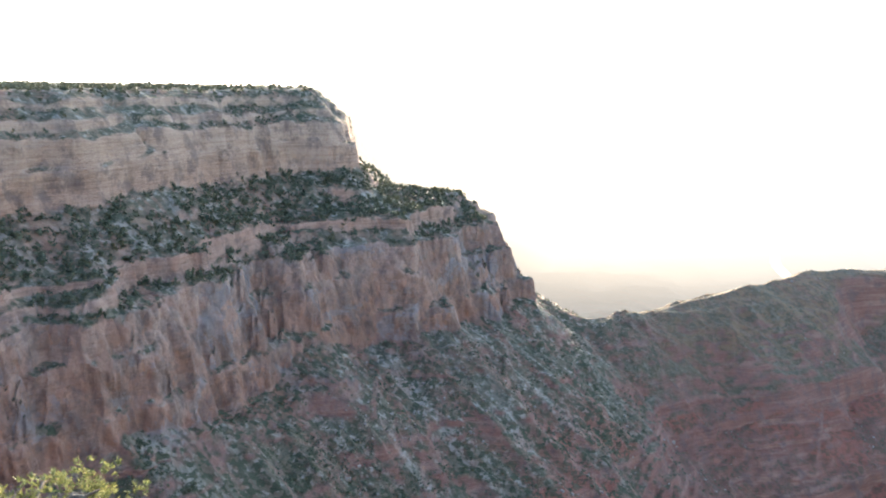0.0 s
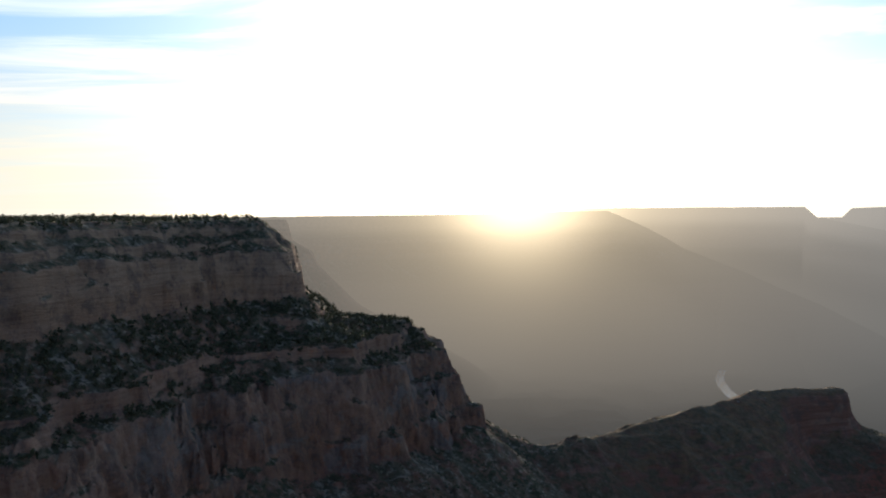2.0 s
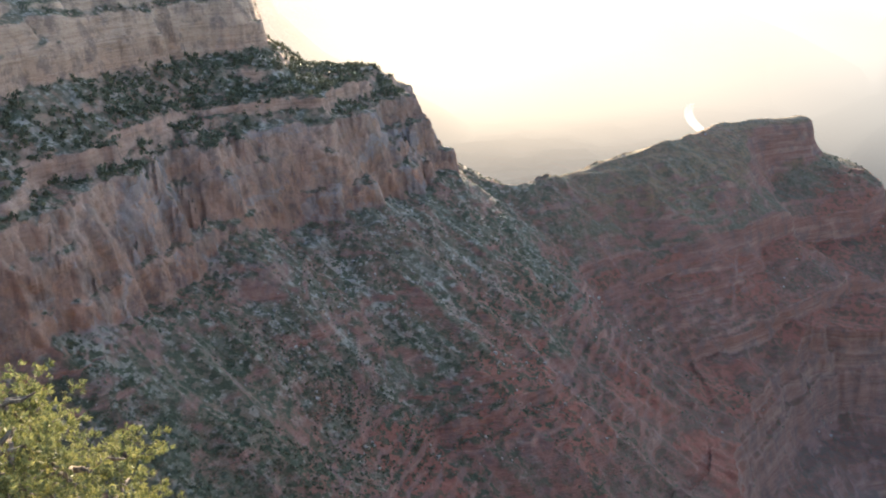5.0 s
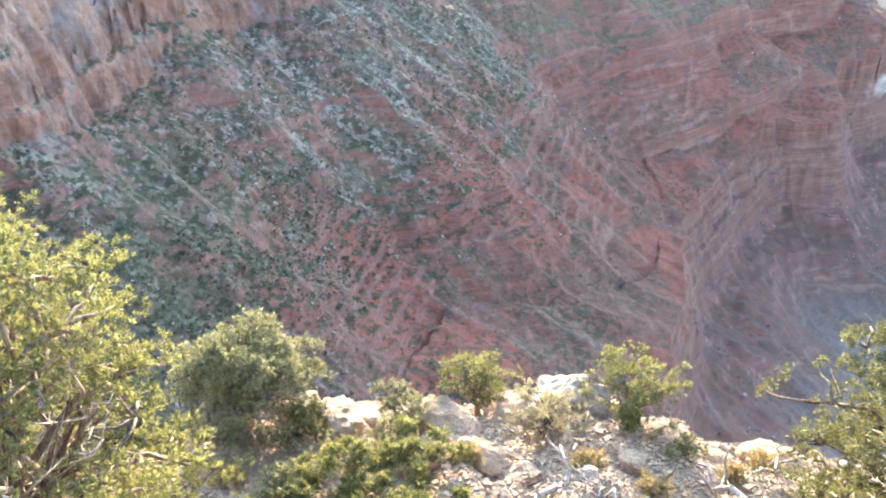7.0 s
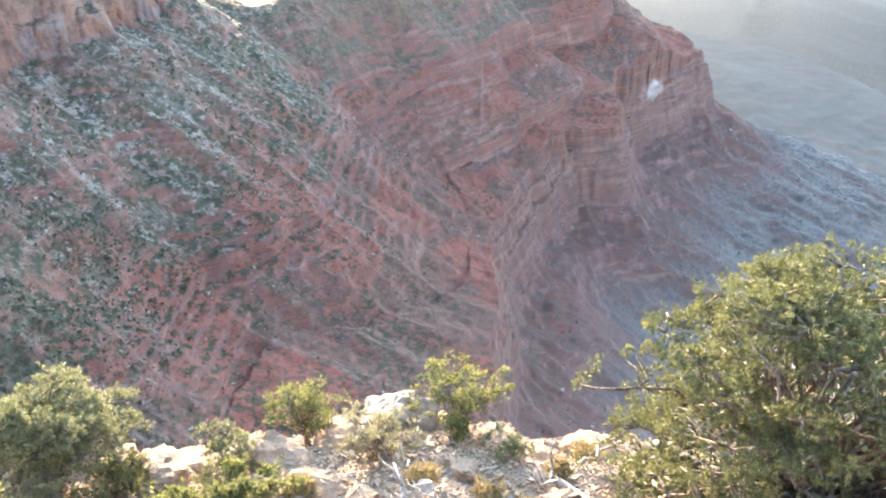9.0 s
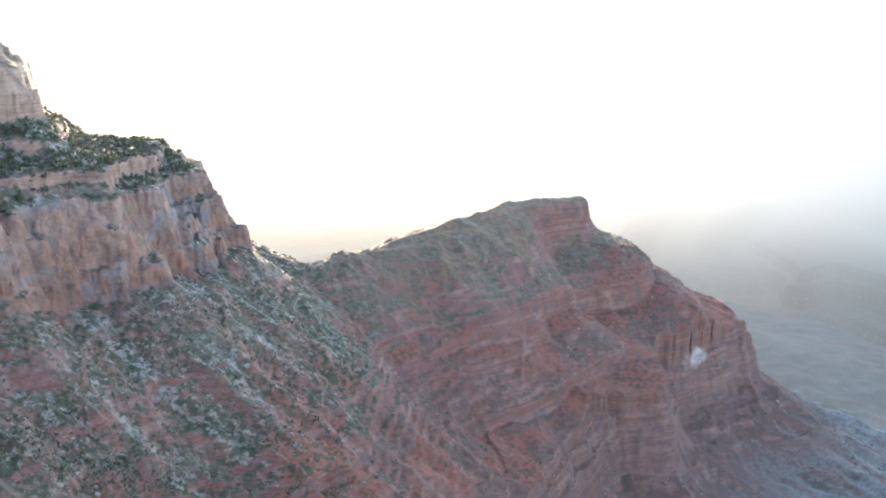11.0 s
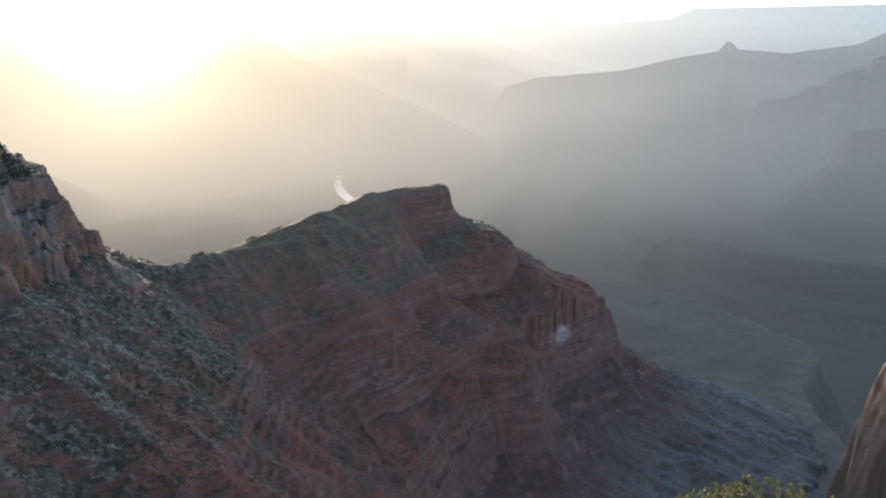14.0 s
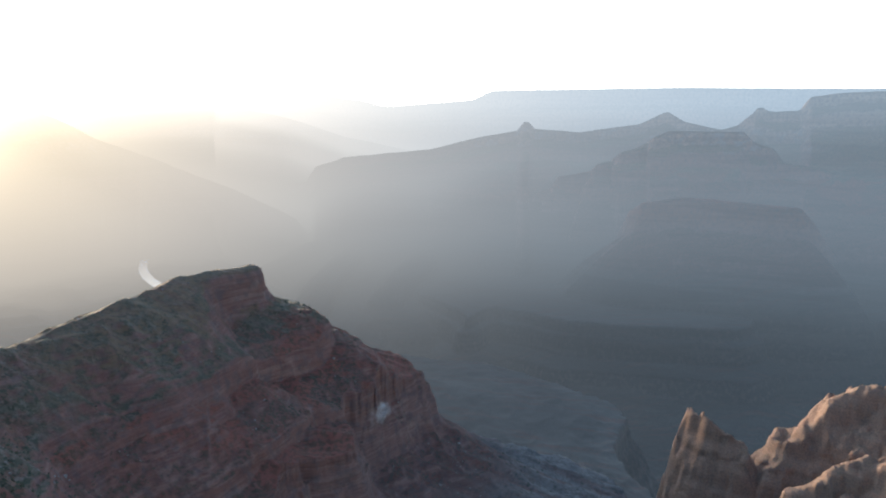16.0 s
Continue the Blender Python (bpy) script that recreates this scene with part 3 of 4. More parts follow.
def build_canyon():
    fine = np.arange(33.0, -73.01, -0.115)
    coarse = np.arange(-76.0, -327.0 + 0.1, -4.0)
    yaws = np.radians(np.concatenate([fine, coarse]))
    rs = np.exp(np.linspace(math.log(6.0), math.log(4960.0), 2200))
    count = 780
    X, Y, Z, W = (np.empty((len(yaws), count)) for _ in range(4))
    heights, owners, steps = (np.empty((len(yaws), len(rs)), kind) for kind in (np.float32, np.int16, np.float32))
    for start in range(0, len(yaws), 120):
        part_yaw = yaws[start:start + 120]
        r = np.broadcast_to(rs, (len(part_yaw), len(rs)))
        x, y = -np.sin(part_yaw)[:, None] * r, np.cos(part_yaw)[:, None] * r
        z, who = height(x, y)
        up = np.arctan2(z - 1.6, r)
        step = np.abs(np.diff(up, axis=1)) + 0.09 * np.diff(r, axis=1) / r[:, 1:]
        step = np.where(up[:, 1:] < -0.80, step * 0.06, step) + 2e-6
        rows = slice(start, start + len(part_yaw))
        heights[rows], owners[rows], steps[rows, 1:], steps[rows, 0] = z, who, step, 0
    # single-column spikes of the far ridges are worn away
    far = rs > 1800
    stack = np.stack([np.roll(heights[:, far], k, axis=0) for k in (-2, -1, 0, 1, 2)])
    heights[:, far] = np.median(stack, axis=0)
    # neighbouring columns share nearly the same spacing, so that no cell is sheared
    half = 26
    total = np.cumsum(np.pad(steps.astype(np.float64), ((half + 1, half), (0, 0)), mode="wrap"), axis=0)
    steps = (total[2 * half + 1:] - total[:-2 * half - 1]) / (2 * half + 1)
    kernel = np.ones(31) / 31
    for k in range(len(yaws)):
        run = np.cumsum(np.convolve(steps[k], kernel, "same"))
        s = np.linspace(run[0], run[-1], count)
        rk = np.interp(s, run, rs)
        X[k], Y[k] = -math.sin(yaws[k]) * rk, math.cos(yaws[k]) * rk
        Z[k] = np.interp(rk, rs, heights[k])
        W[k] = owners[k][np.minimum(np.searchsorted(rs, rk), len(rs) - 1)]
    # ledges: thin beds stand proud of the face, towards the open side
    bed = bumps(Z * 1.0, Z * 0 + 3.0, 4.0, 5) * 1.2 + bumps(Z * 1.0, 0.02 * X, 11.0, 6) * 2.2
    R = np.hypot(X, Y)
    bed = bed * np.where((Z < -143) & (Z > -236), 0.3, 1.0)
    out = np.where((R > 250) & (R < 2600) & (Z < -12), bed * np.clip(R / 900, 0.3, 1.0), 0)
    # broken blocks and hollows on the tall cliff
    along = 0.5 * X + 0.86 * Y
    block = rough(along, Z * 0.8, 34, 2, 211) * 2.6 + np.round(rough(along + 0.35 * Z, Z * 0.55, 13, 2, 221) * 2.2) / 2.2 * 2.4
    block = block + np.abs(bumps(along, Z * 0.5, 6.5, 231)) * 1.4
    out = out + np.where((W == 2) & (Z < -147) & (Z > -236), block, 0) + np.where((W == 1) & (Z < -40) & (Z > -88), block * 0.45, 0)
    X, Y = X * (1 - out / R), Y * (1 - out / R)
    return X, Y, Z, W.astype(int), len(fine)


def sheet_part(name, X, Y, Z, use, mat):
    """The cells of the sheet that use picks, as one mesh."""
    n, m = X.shape
    i, j = np.nonzero(use)
    i2 = (i + 1) % n
    quads = np.stack([i * m + j, i2 * m + j, i2 * m + j + 1, i * m + j + 1], 1)
    keep, back = np.unique(quads, return_inverse=True)
    quads = back.reshape(-1, 4)
    co = np.stack([X.ravel()[keep], Y.ravel()[keep], Z.ravel()[keep]], 1)
    mesh = bpy.data.meshes.new(name)
    mesh.vertices.add(len(co))
    mesh.vertices.foreach_set("co", co.ravel().astype(np.float32))
    mesh.loops.add(quads.size)
    mesh.loops.foreach_set("vertex_index", quads.ravel().astype(np.int32))
    mesh.polygons.add(len(quads))
    mesh.polygons.foreach_set("loop_start", np.arange(0, quads.size, 4, dtype=np.int32))
    mesh.update(calc_edges=True)
    mesh.materials.append(mat)
    if mat is distance:
        mesh.shade_smooth()
    return new(name, mesh)


X, Y, Z, W, FINE = build_canyon()
valley_yaw = np.degrees(np.arctan2(-X, Y))
W = np.where((W == 0) & (valley_yaw > -29) & (valley_yaw < 40), 18, W)
cell = W[:, :-1]
rock = canyon_rock("canyon_strata")
# far landforms and the tonto bench: same strata, haze added as emission
distance = canyon_rock("painted_haze_distance", True)
crag_rock = canyon_rock("tan_crag_rock", tan=0.65)
LANDS = [
    ("promontory", (1, 2), rock, "pale banded limestone headland with wooded ledges and cliffs", "cliff"),
    ("red_ridge", (3,), rock, "narrow dark red sandstone ridge with stepped ledges", "ridge"),
    ("redwall_cliff", (4,), rock, "red and grey cliff above scrubby talus slopes", "cliff"),
    ("rim_ground", (5,), rock, "canyon rim ground below the viewpoint", "ground"),
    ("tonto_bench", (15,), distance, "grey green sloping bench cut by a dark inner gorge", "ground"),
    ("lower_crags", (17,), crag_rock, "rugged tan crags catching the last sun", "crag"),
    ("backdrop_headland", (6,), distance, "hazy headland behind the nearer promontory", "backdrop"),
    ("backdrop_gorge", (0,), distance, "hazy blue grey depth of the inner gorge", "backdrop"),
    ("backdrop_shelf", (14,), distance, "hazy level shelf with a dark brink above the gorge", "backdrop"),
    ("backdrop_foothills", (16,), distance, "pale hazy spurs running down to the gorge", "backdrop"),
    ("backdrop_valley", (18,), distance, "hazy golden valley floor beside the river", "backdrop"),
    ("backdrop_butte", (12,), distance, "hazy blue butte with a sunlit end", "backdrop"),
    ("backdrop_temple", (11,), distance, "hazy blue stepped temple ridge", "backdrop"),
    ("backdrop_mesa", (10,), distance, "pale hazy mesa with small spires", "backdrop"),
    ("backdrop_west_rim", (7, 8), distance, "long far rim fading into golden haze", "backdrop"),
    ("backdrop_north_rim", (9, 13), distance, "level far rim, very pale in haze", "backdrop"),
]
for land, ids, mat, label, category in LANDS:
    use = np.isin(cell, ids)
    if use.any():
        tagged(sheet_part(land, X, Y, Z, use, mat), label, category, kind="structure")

# ---- scrub, woods and boulders on the slopes ----
def mesh_of(name, verts, faces, mat, smooth=False):
    mesh = bpy.data.meshes.new(name)
    mesh.from_pydata([tuple(v) for v in verts] if not isinstance(verts, np.ndarray) else verts.tolist(), [], faces.tolist() if isinstance(faces, np.ndarray) else faces)
    mesh.materials.append(mat)
    if smooth:
        mesh.shade_smooth()
    mesh.update()
    return mesh


def tufts(spots, sizes, blades, tall, rng):
    """Ragged bushes: each a cloud of random small triangles."""
    n = len(spots)
    way = rng.normal(size=(n, blades, 3))
    way /= np.linalg.norm(way, axis=2, keepdims=True)
    way[:, :, 2] = np.abs(way[:, :, 2] * 1.2) - 0.15
    reach = rng.uniform(0.25, 1.0, (n, blades, 1))
    centre = way * reach * np.array([0.5, 0.5, tall]) + np.array([0, 0, 0.12])
    corner = rng.normal(size=(n, blades, 3, 3)) * 0.21
    co = (centre[:, :, None, :] + corner) * sizes[:, None, None, None] + spots[:, None, None, :]
    co = co.reshape(-1, 3)
    return co, np.arange(len(co)).reshape(-1, 3)


def scatter(use, count, rng):
    """Random places on the sheet where use holds, evenly over the ground."""
    R = np.hypot(X, Y)
    area = (R[:, 1:] - R[:, :-1]).clip(0) * R[:, :-1]
    area = area * use[:, :-1]
    area[FINE - 1:] = 0
    flat = np.cumsum(area.ravel())
    pick = np.searchsorted(flat, rng.uniform(0, flat[-1], count))
    i, j = np.unravel_index(np.minimum(pick, area.size - 1), area.shape)
    a, b = rng.uniform(size=(2, count))
    i2 = i + 1
    spots = []
    for G in (X, Y, Z):
        spots.append(G[i, j] * (1 - a) * (1 - b) + G[i2, j] * a * (1 - b) + G[i, j + 1] * (1 - a) * b + G[i2, j + 1] * a * b)
    return np.stack(spots, 1)


def leaf_material(name, dark, light, through=0.3):
    m, n = material(name)
    isl = n.add("ShaderNodeNewGeometry").outputs["Random Per Island"]
    p = n.add("ShaderNodeNewGeometry").outputs["Position"]
    colour = n.mix(n.math("MULTIPLY", isl, isl), dark, light)
    colour = n.mix(n.band(n.noise(p, 2.3, 3), 0.35, 0.7, 0.0, 0.45), colour, n.mix(0.5, light, dark))
    colour = n.mix(n.band(n.noise(p, 15.0, 2), 0.52, 0.68, 0.0, 0.5), colour, light)
    b = n.add("ShaderNodeBsdfPrincipled")
    n.put(b.inputs["Base Color"], colour)
    b.inputs["Roughness"].default_value = 0.6
    b.inputs["Specular IOR Level"].default_value = 0.25
    t = n.add("ShaderNodeBsdfTranslucent")
    n.put(t.inputs[0], n.mix(1.0, colour, (1.08, 1.06, 0.86), "MULTIPLY"))
    k = n.add("ShaderNodeMixShader")
    k.inputs[0].default_value = through
    n.put(k.inputs[1], b.outputs[0])
    n.put(k.inputs[2], t.outputs[0])
    n.put(n.add("ShaderNodeOutputMaterial").inputs[0], k.outputs[0])
    return m


slope_green = leaf_material("slope_scrub", (0.058, 0.070, 0.042), (0.105, 0.112, 0.070), 0.02)
wood_green = leaf_material("dark_conifers", (0.050, 0.056, 0.035), (0.120, 0.120, 0.074), 0.12)
rng = np.random.default_rng(7)
N1 = np.zeros_like(Z)
N1[:, :-1] = np.abs(np.diff(Z, axis=1)) / (np.abs(np.diff(np.hypot(X, Y), axis=1)) + 0.05)
gentle = N1 < 1.1
patchy = rough(X, Y, 60, 3, 301)
woods_at = np.concatenate([
    scatter((W == 1) & (Z > -14) & (np.hypot(X, Y) < 1300), 1700, rng),
    scatter(np.isin(W, (1, 2)) & gentle & (Z < -84) & (Z > -126) & (patchy > -0.45), 3600, rng),
    scatter((W == 2) & gentle & (Z <= -126) & (Z > -147) & (patchy > 0.12), 480, rng),
    scatter(np.isin(W, (1,)) & (Z < -14) & (Z > -46) & gentle & (patchy > -0.1), 800, rng)])
size = rng.uniform(2.2, 5.6, len(woods_at))
size[-800:] *= 0.55
co, fa = tufts(woods_at, size, 22, 0.85, rng)
tagged(new("woodland", mesh_of("woodland", co, fa, wood_green)), "small dark conifers scattered over ledges and rim", "trees", kind="stuff")
scrub_at = np.concatenate([
    scatter((W == 2) & gentle & (Z < -225) & (Z > -330) & (patchy > -0.5), 9500, rng),
    scatter((W == 2) & gentle & (Z < -300) & (patchy > -0.2), 3600, rng),
    scatter((W == 3) & gentle & (patchy > 0.0) & (Z < -268), 1500, rng),
    scatter((W == 2) & (Z > -300) & (Z < -225) & (np.hypot(X, Y) > 780), 600, rng),
    scatter((W == 2) & gentle & (Z < -236) & (Z > -370) & (Y < 640) & (patchy > -0.45), 4200, rng),
    scatter((W == 4) & gentle & (patchy > -0.1) & (np.hypot(X, Y) < 1500), 3200, rng)])
co, fa = tufts(scrub_at, rng.uniform(0.9, 3.2, len(scrub_at)), 12, 0.5, rng)
tagged(new("scrub", mesh_of("scrub", co, fa, slope_green)), "low dull green scrub scattered over the slopes", "shrubs", kind="stuff")


def stones(spots, sizes, rng):
    """Angular boulders: eight-cornered blocks, each squashed and turned its own way."""
    n = len(spots)
    base = np.array([(x, y, z) for z in (-1, 1) for y in (-1, 1) for x in (-1, 1)], float) * 0.5
    co = base[None] * rng.uniform(0.45, 1.0, (n, 1, 3)) + rng.normal(size=(n, 8, 3)) * 0.10
    a = rng.uniform(0, math.tau, n)
    c, s = np.cos(a)[:, None], np.sin(a)[:, None]
    co = np.stack([co[..., 0] * c - co[..., 1] * s, co[..., 0] * s + co[..., 1] * c, co[..., 2]], -1)
    co = co * sizes[:, None, None] + spots[:, None, :]
    q = np.array([(0, 2, 3, 1), (4, 5, 7, 6), (0, 1, 5, 4), (2, 6, 7, 3), (0, 4, 6, 2), (1, 3, 7, 5)])
    return co.reshape(-1, 3), (q[None] + 8 * np.arange(n)[:, None, None]).reshape(-1, 4)


def stone_material(name, light, dark, size=6.0, bump=0.4):
    m, n = material(name)
    g = n.add("ShaderNodeNewGeometry")
    p = g.outputs["Position"]
    colour = n.mix(g.outputs["Random Per Island"], light, dark)
    mottle = n.noise(p, size, 6, 0.7)
    colour = n.mix(n.band(mottle, 0.38, 0.66, 0.0, 0.75), colour, dark)
    spots = n.noise(p, size * 4.5, 4, 0.6)
    colour = n.mix(n.band(spots, 0.56, 0.68, 0.0, 0.55), colour, (0.13, 0.125, 0.115))
    colour = n.mix(n.band(n.noise(p, size * 0.5, 3), 0.52, 0.7, 0.0, 0.5), colour, (0.30, 0.20, 0.125))
    relief = n.math("ADD", mottle, n.math("MULTIPLY", spots, 0.4))
    return finish(m, n, colour, 0.92, relief, bump, 0.5 / size)


pale = stone_material("talus_stone", (0.32, 0.29, 0.265), (0.21, 0.17, 0.15), 0.5)
rubble_at = np.concatenate([
    scatter((W == 2) & gentle & (Z < -228) & (Z > -345) & (patchy > 0.25), 1800, rng),
    scatter((W == 2) & gentle & (Z < -300) & (patchy > 0.3), 400, rng),
    scatter(np.isin(W, (3, 4)) & gentle & (patchy > 0.3) & (np.hypot(X, Y) < 1500), 600, rng)])
co, fa = stones(rubble_at, rng.gamma(2.2, 0.5, len(rubble_at)) + 0.5, rng)
tagged(new("talus", mesh_of("talus", co, fa, pale)), "pale grey boulders strewn below the cliffs", "boulders", kind="stuff")

# ---- the river, a bright ribbon far below ----
m, n = material("river_water")
w = n.noise(n.add("ShaderNodeNewGeometry").outputs["Position"], 0.05, 4)
water = finish(m, n, (1.0, 0.93, 0.84), 0.25, w, 0.15, 1.0)
water.node_tree.nodes["Principled BSDF"].inputs["Metallic"].default_value = 0.8
bm = bmesh.new()
rows = []
for k in range(25):
    t = k / 24
    r = 3120 + 600 * t
    yaw = -21.35 + 1.35 * t ** 0.75 + 0.42 * math.sin(t * 3.0) - 0.35 * t * t
    half = 0.40 - 0.20 * t
    rows.append([bm.verts.new((*polar(yaw + half, r), -646)), bm.verts.new((*polar(yaw - half, r), -646))])
for a, b in zip(rows, rows[1:]):
    bm.faces.new((a[0], a[1], b[1], b[0]))
mesh = bpy.data.meshes.new("river")
bm.to_mesh(mesh)
bm.free()
mesh.materials.append(water)
tagged(new("river", mesh), "bright silver stretch of river in the deep gorge", "river", kind="structure")

# ---- the near rim: ledge, rocks, shrubs ----
EDGE = 6.0


def ledge_height(x, y):
    """The rock underfoot, the drop below it and the ledge that ends at the edge."""
    r = np.hypot(x, y)
    back = np.interp(y, [-60, 0.7, 1.2, 3.1, 3.4, 4.4, EDGE, EDGE + 0.25, EDGE + 0.9, EDGE + 1.4, EDGE + 3], [0.6, 0.0, -0.25, -2.75, -2.9, -3.2, -3.78, -4.15, -6.5, -9.0, -34.0])
    lumps = rough(x, y, 0.9, 4, 401) * 0.10 + np.abs(rough(x, y, 0.35, 3, 411)) * 0.06
    return back + lumps * np.clip((y - 1.5) / 2, 0.15, 1)


def build_ledge(mat):
    yaw = np.radians(np.concatenate([np.arange(75, -95, -0.35), np.arange(-95, -285.1, -5.0)]))
    rr = np.concatenate([np.linspace(0.0, 3.2, 18), np.arange(3.25, 7.2, 0.03), np.linspace(7.3, 9.2, 12)])
    A, R = np.meshgrid(yaw, rr, indexing="ij")
    wob = rough(np.degrees(A), R * 0, 9.0, 4, 431)[:, :1] * 0.22
    edge = np.clip((R - 3.3) / 0.5, 0, 1)
    wob = wob * edge + rough(-np.sin(A) * R, np.cos(A) * R, 1.1, 3, 435) * 0.12 * (1 - edge)
    side = np.clip((np.degrees(A) - 10) / 30, 0, 1) * 0.3
    turned = np.abs(np.mod(np.degrees(A) + 10 + 180, 360) - 180)
    open_side = np.clip((135 - turned) / 45, 0, 1)
    z = ledge_height(np.sin(A) * 1.0, (R + wob - side) * open_side)
    x, y = -np.sin(A) * R, np.cos(A) * R
    n, m = A.shape
    i, j = np.meshgrid(np.arange(n - 1), np.arange(m - 1), indexing="ij")
    i, j = i.ravel(), j.ravel()
    faces = np.stack([i * m + j, (i + 1) * m + j, (i + 1) * m + j + 1, i * m + j + 1], 1)
    z = z + (rough(x, y, 0.7, 4, 441) * 0.07 + np.abs(rough(x, y, 0.16, 2, 451)) * 0.025) * (R > 3)
    mesh = mesh_of("rim_ledge", np.stack([x.ravel(), y.ravel(), z.ravel()], 1), faces, mat, True)
    return mesh, (x, y, z)


def ledge_material():
    m, n = material("ledge_limestone")
    p = n.add("ShaderNodeNewGeometry").outputs["Position"]
    big, mid, fine = n.noise(p, 1.4, 4, 0.6), n.noise(p, 7.0, 5, 0.65), n.noise(p, 42.0, 3, 0.6)
    colour = n.mix(n.band(big, 0.40, 0.62), (0.43, 0.30, 0.19), (0.38, 0.245, 0.15))
    colour = n.mix(n.band(mid, 0.48, 0.66, 0, 0.8), colour, (0.36, 0.31, 0.26))
    v = n.add("ShaderNodeTexVoronoi")
    n.put(v.inputs["Vector"], p)
    v.inputs["Scale"].default_value = 30.0
    grit = n.band(v.outputs["Distance"], 0.10, 0.45)
    colour = n.mix(n.math("MULTIPLY", grit, n.band(big, 0.42, 0.55)), colour, (0.21, 0.175, 0.145))
    colour = n.mix(n.band(fine, 0.58, 0.70, 0, 0.6), colour, (0.38, 0.30, 0.22))
    relief = n.math("SUBTRACT", n.math("ADD", mid, n.math("MULTIPLY", fine, 0.3)), n.math("MULTIPLY", grit, 0.35))
    return finish(m, n, colour, 0.93, relief, 0.8, 0.04)


ledge_mesh, LEDGE = build_ledge(ledge_material())
tagged(new("rim_ledge", ledge_mesh), "sunlit pale limestone ledge with gravel at the rim", "ledge", kind="structure")
LX, LY, LZ = (g.ravel() for g in LEDGE)
LR = np.hypot(LX, LY)


def on_ledge(yaw, r):
    x, y = polar(yaw, r)
    k = np.argmin((LX - x) ** 2 + (LY - y) ** 2)
    return Vector((x, y, float(LZ[k])))


def part(name, verts, faces, mat, parent, label="", smooth=False):
    ob = new(name, mesh_of(name, verts, faces, mat, smooth))
    ob.parent = parent
    return tagged(ob, label) if label else ob


def tube(points, radii, sides=6):
    """A tapering limb along points."""
    verts, faces = [], []
    for k, (p, r) in enumerate(zip(points, radii)):
        way = (points[min(k + 1, len(points) - 1)] - points[max(k - 1, 0)]).normalized()
        side = way.orthogonal().normalized()
        other = way.cross(side)
        for s in range(sides):
            a = math.tau * s / sides
            verts.append(p + (side * math.cos(a) + other * math.sin(a)) * r)
    for k in range(len(points) - 1):
        for s in range(sides):
            t = (s + 1) % sides
            faces.append((k * sides + s, k * sides + t, (k + 1) * sides + t, (k + 1) * sides + s))
    faces.append(tuple(range(sides))[::-1])
    faces.append(tuple((len(points) - 1) * sides + s for s in range(sides)))
    return verts, faces


def joined(pieces):
    verts, faces = [], []
    for v, f in pieces:
        k = len(verts)
        verts += list(v)
        faces += [tuple(i + k for i in q) for q in f]
    return verts, faces


def wander(a, b, rnd, bend=0.12, steps=5):
    pts, size = [], (b - a).length
    for k in range(steps + 1):
        t = k / steps
        off = Vector((rnd.uniform(-1, 1), rnd.uniform(-1, 1), rnd.uniform(-0.6, 1))) * bend * size * math.sin(math.pi * min(t, 0.95))
        pts.append(a.lerp(b, t) + off)
    return pts


def needles(spots, ways, size, count, rng):
    """Sprays of short leaf blades, each a thin pointed triangle."""
    n = len(spots)
    d = ways[:, None, :] * 0.9 + rng.normal(size=(n, count, 3)) * 0.62
    d /= np.linalg.norm(d, axis=2, keepdims=True)
    long = size * rng.uniform(0.55, 1.15, (n, count, 1))
    side = np.cross(d, rng.normal(size=(n, count, 3)))
    side /= np.linalg.norm(side, axis=2, keepdims=True) + 1e-9
    root = spots[:, None, :] + rng.normal(size=(n, count, 3)) * size * 0.22
    wide = side * long * 0.17
    co = np.stack([root + wide, root + d * long, root - wide], 2).reshape(-1, 3)
    return co, np.arange(len(co)).reshape(-1, 3)


def bark_material(name, colour, dark):
    m, n = material(name)
    p = n.add("ShaderNodeNewGeometry").outputs["Position"]
    g = n.noise(n.scaled(p, 40, 40, 9), 1.0, 4, 0.6)
    return finish(m, n, n.mix(n.band(g, 0.35, 0.65), dark, colour), 0.9, g, 0.6, 0.01)


bark = bark_material("grey_brown_bark", (0.21, 0.165, 0.125), (0.08, 0.06, 0.048))
silver = bark_material("weathered_wood", (0.36, 0.32, 0.285), (0.17, 0.145, 0.125))
pinyon_leaf = leaf_material("yellow_green_needles", (0.076, 0.090, 0.036), (0.29, 0.282, 0.118), 0.40)
juniper_leaf = leaf_material("olive_scale_leaves", (0.058, 0.068, 0.032), (0.212, 0.208, 0.092), 0.34)
dull_leaf = leaf_material("dusty_grey_green_leaves", (0.11, 0.12, 0.066), (0.29, 0.285, 0.17), 0.32)
straw_leaf = leaf_material("pale_straw_leaves", (0.19, 0.175, 0.11), (0.42, 0.385, 0.26), 0.3)
dry_leaf = leaf_material("dry_straw_leaves", (0.24, 0.18, 0.09), (0.42, 0.33, 0.18), 0.2)


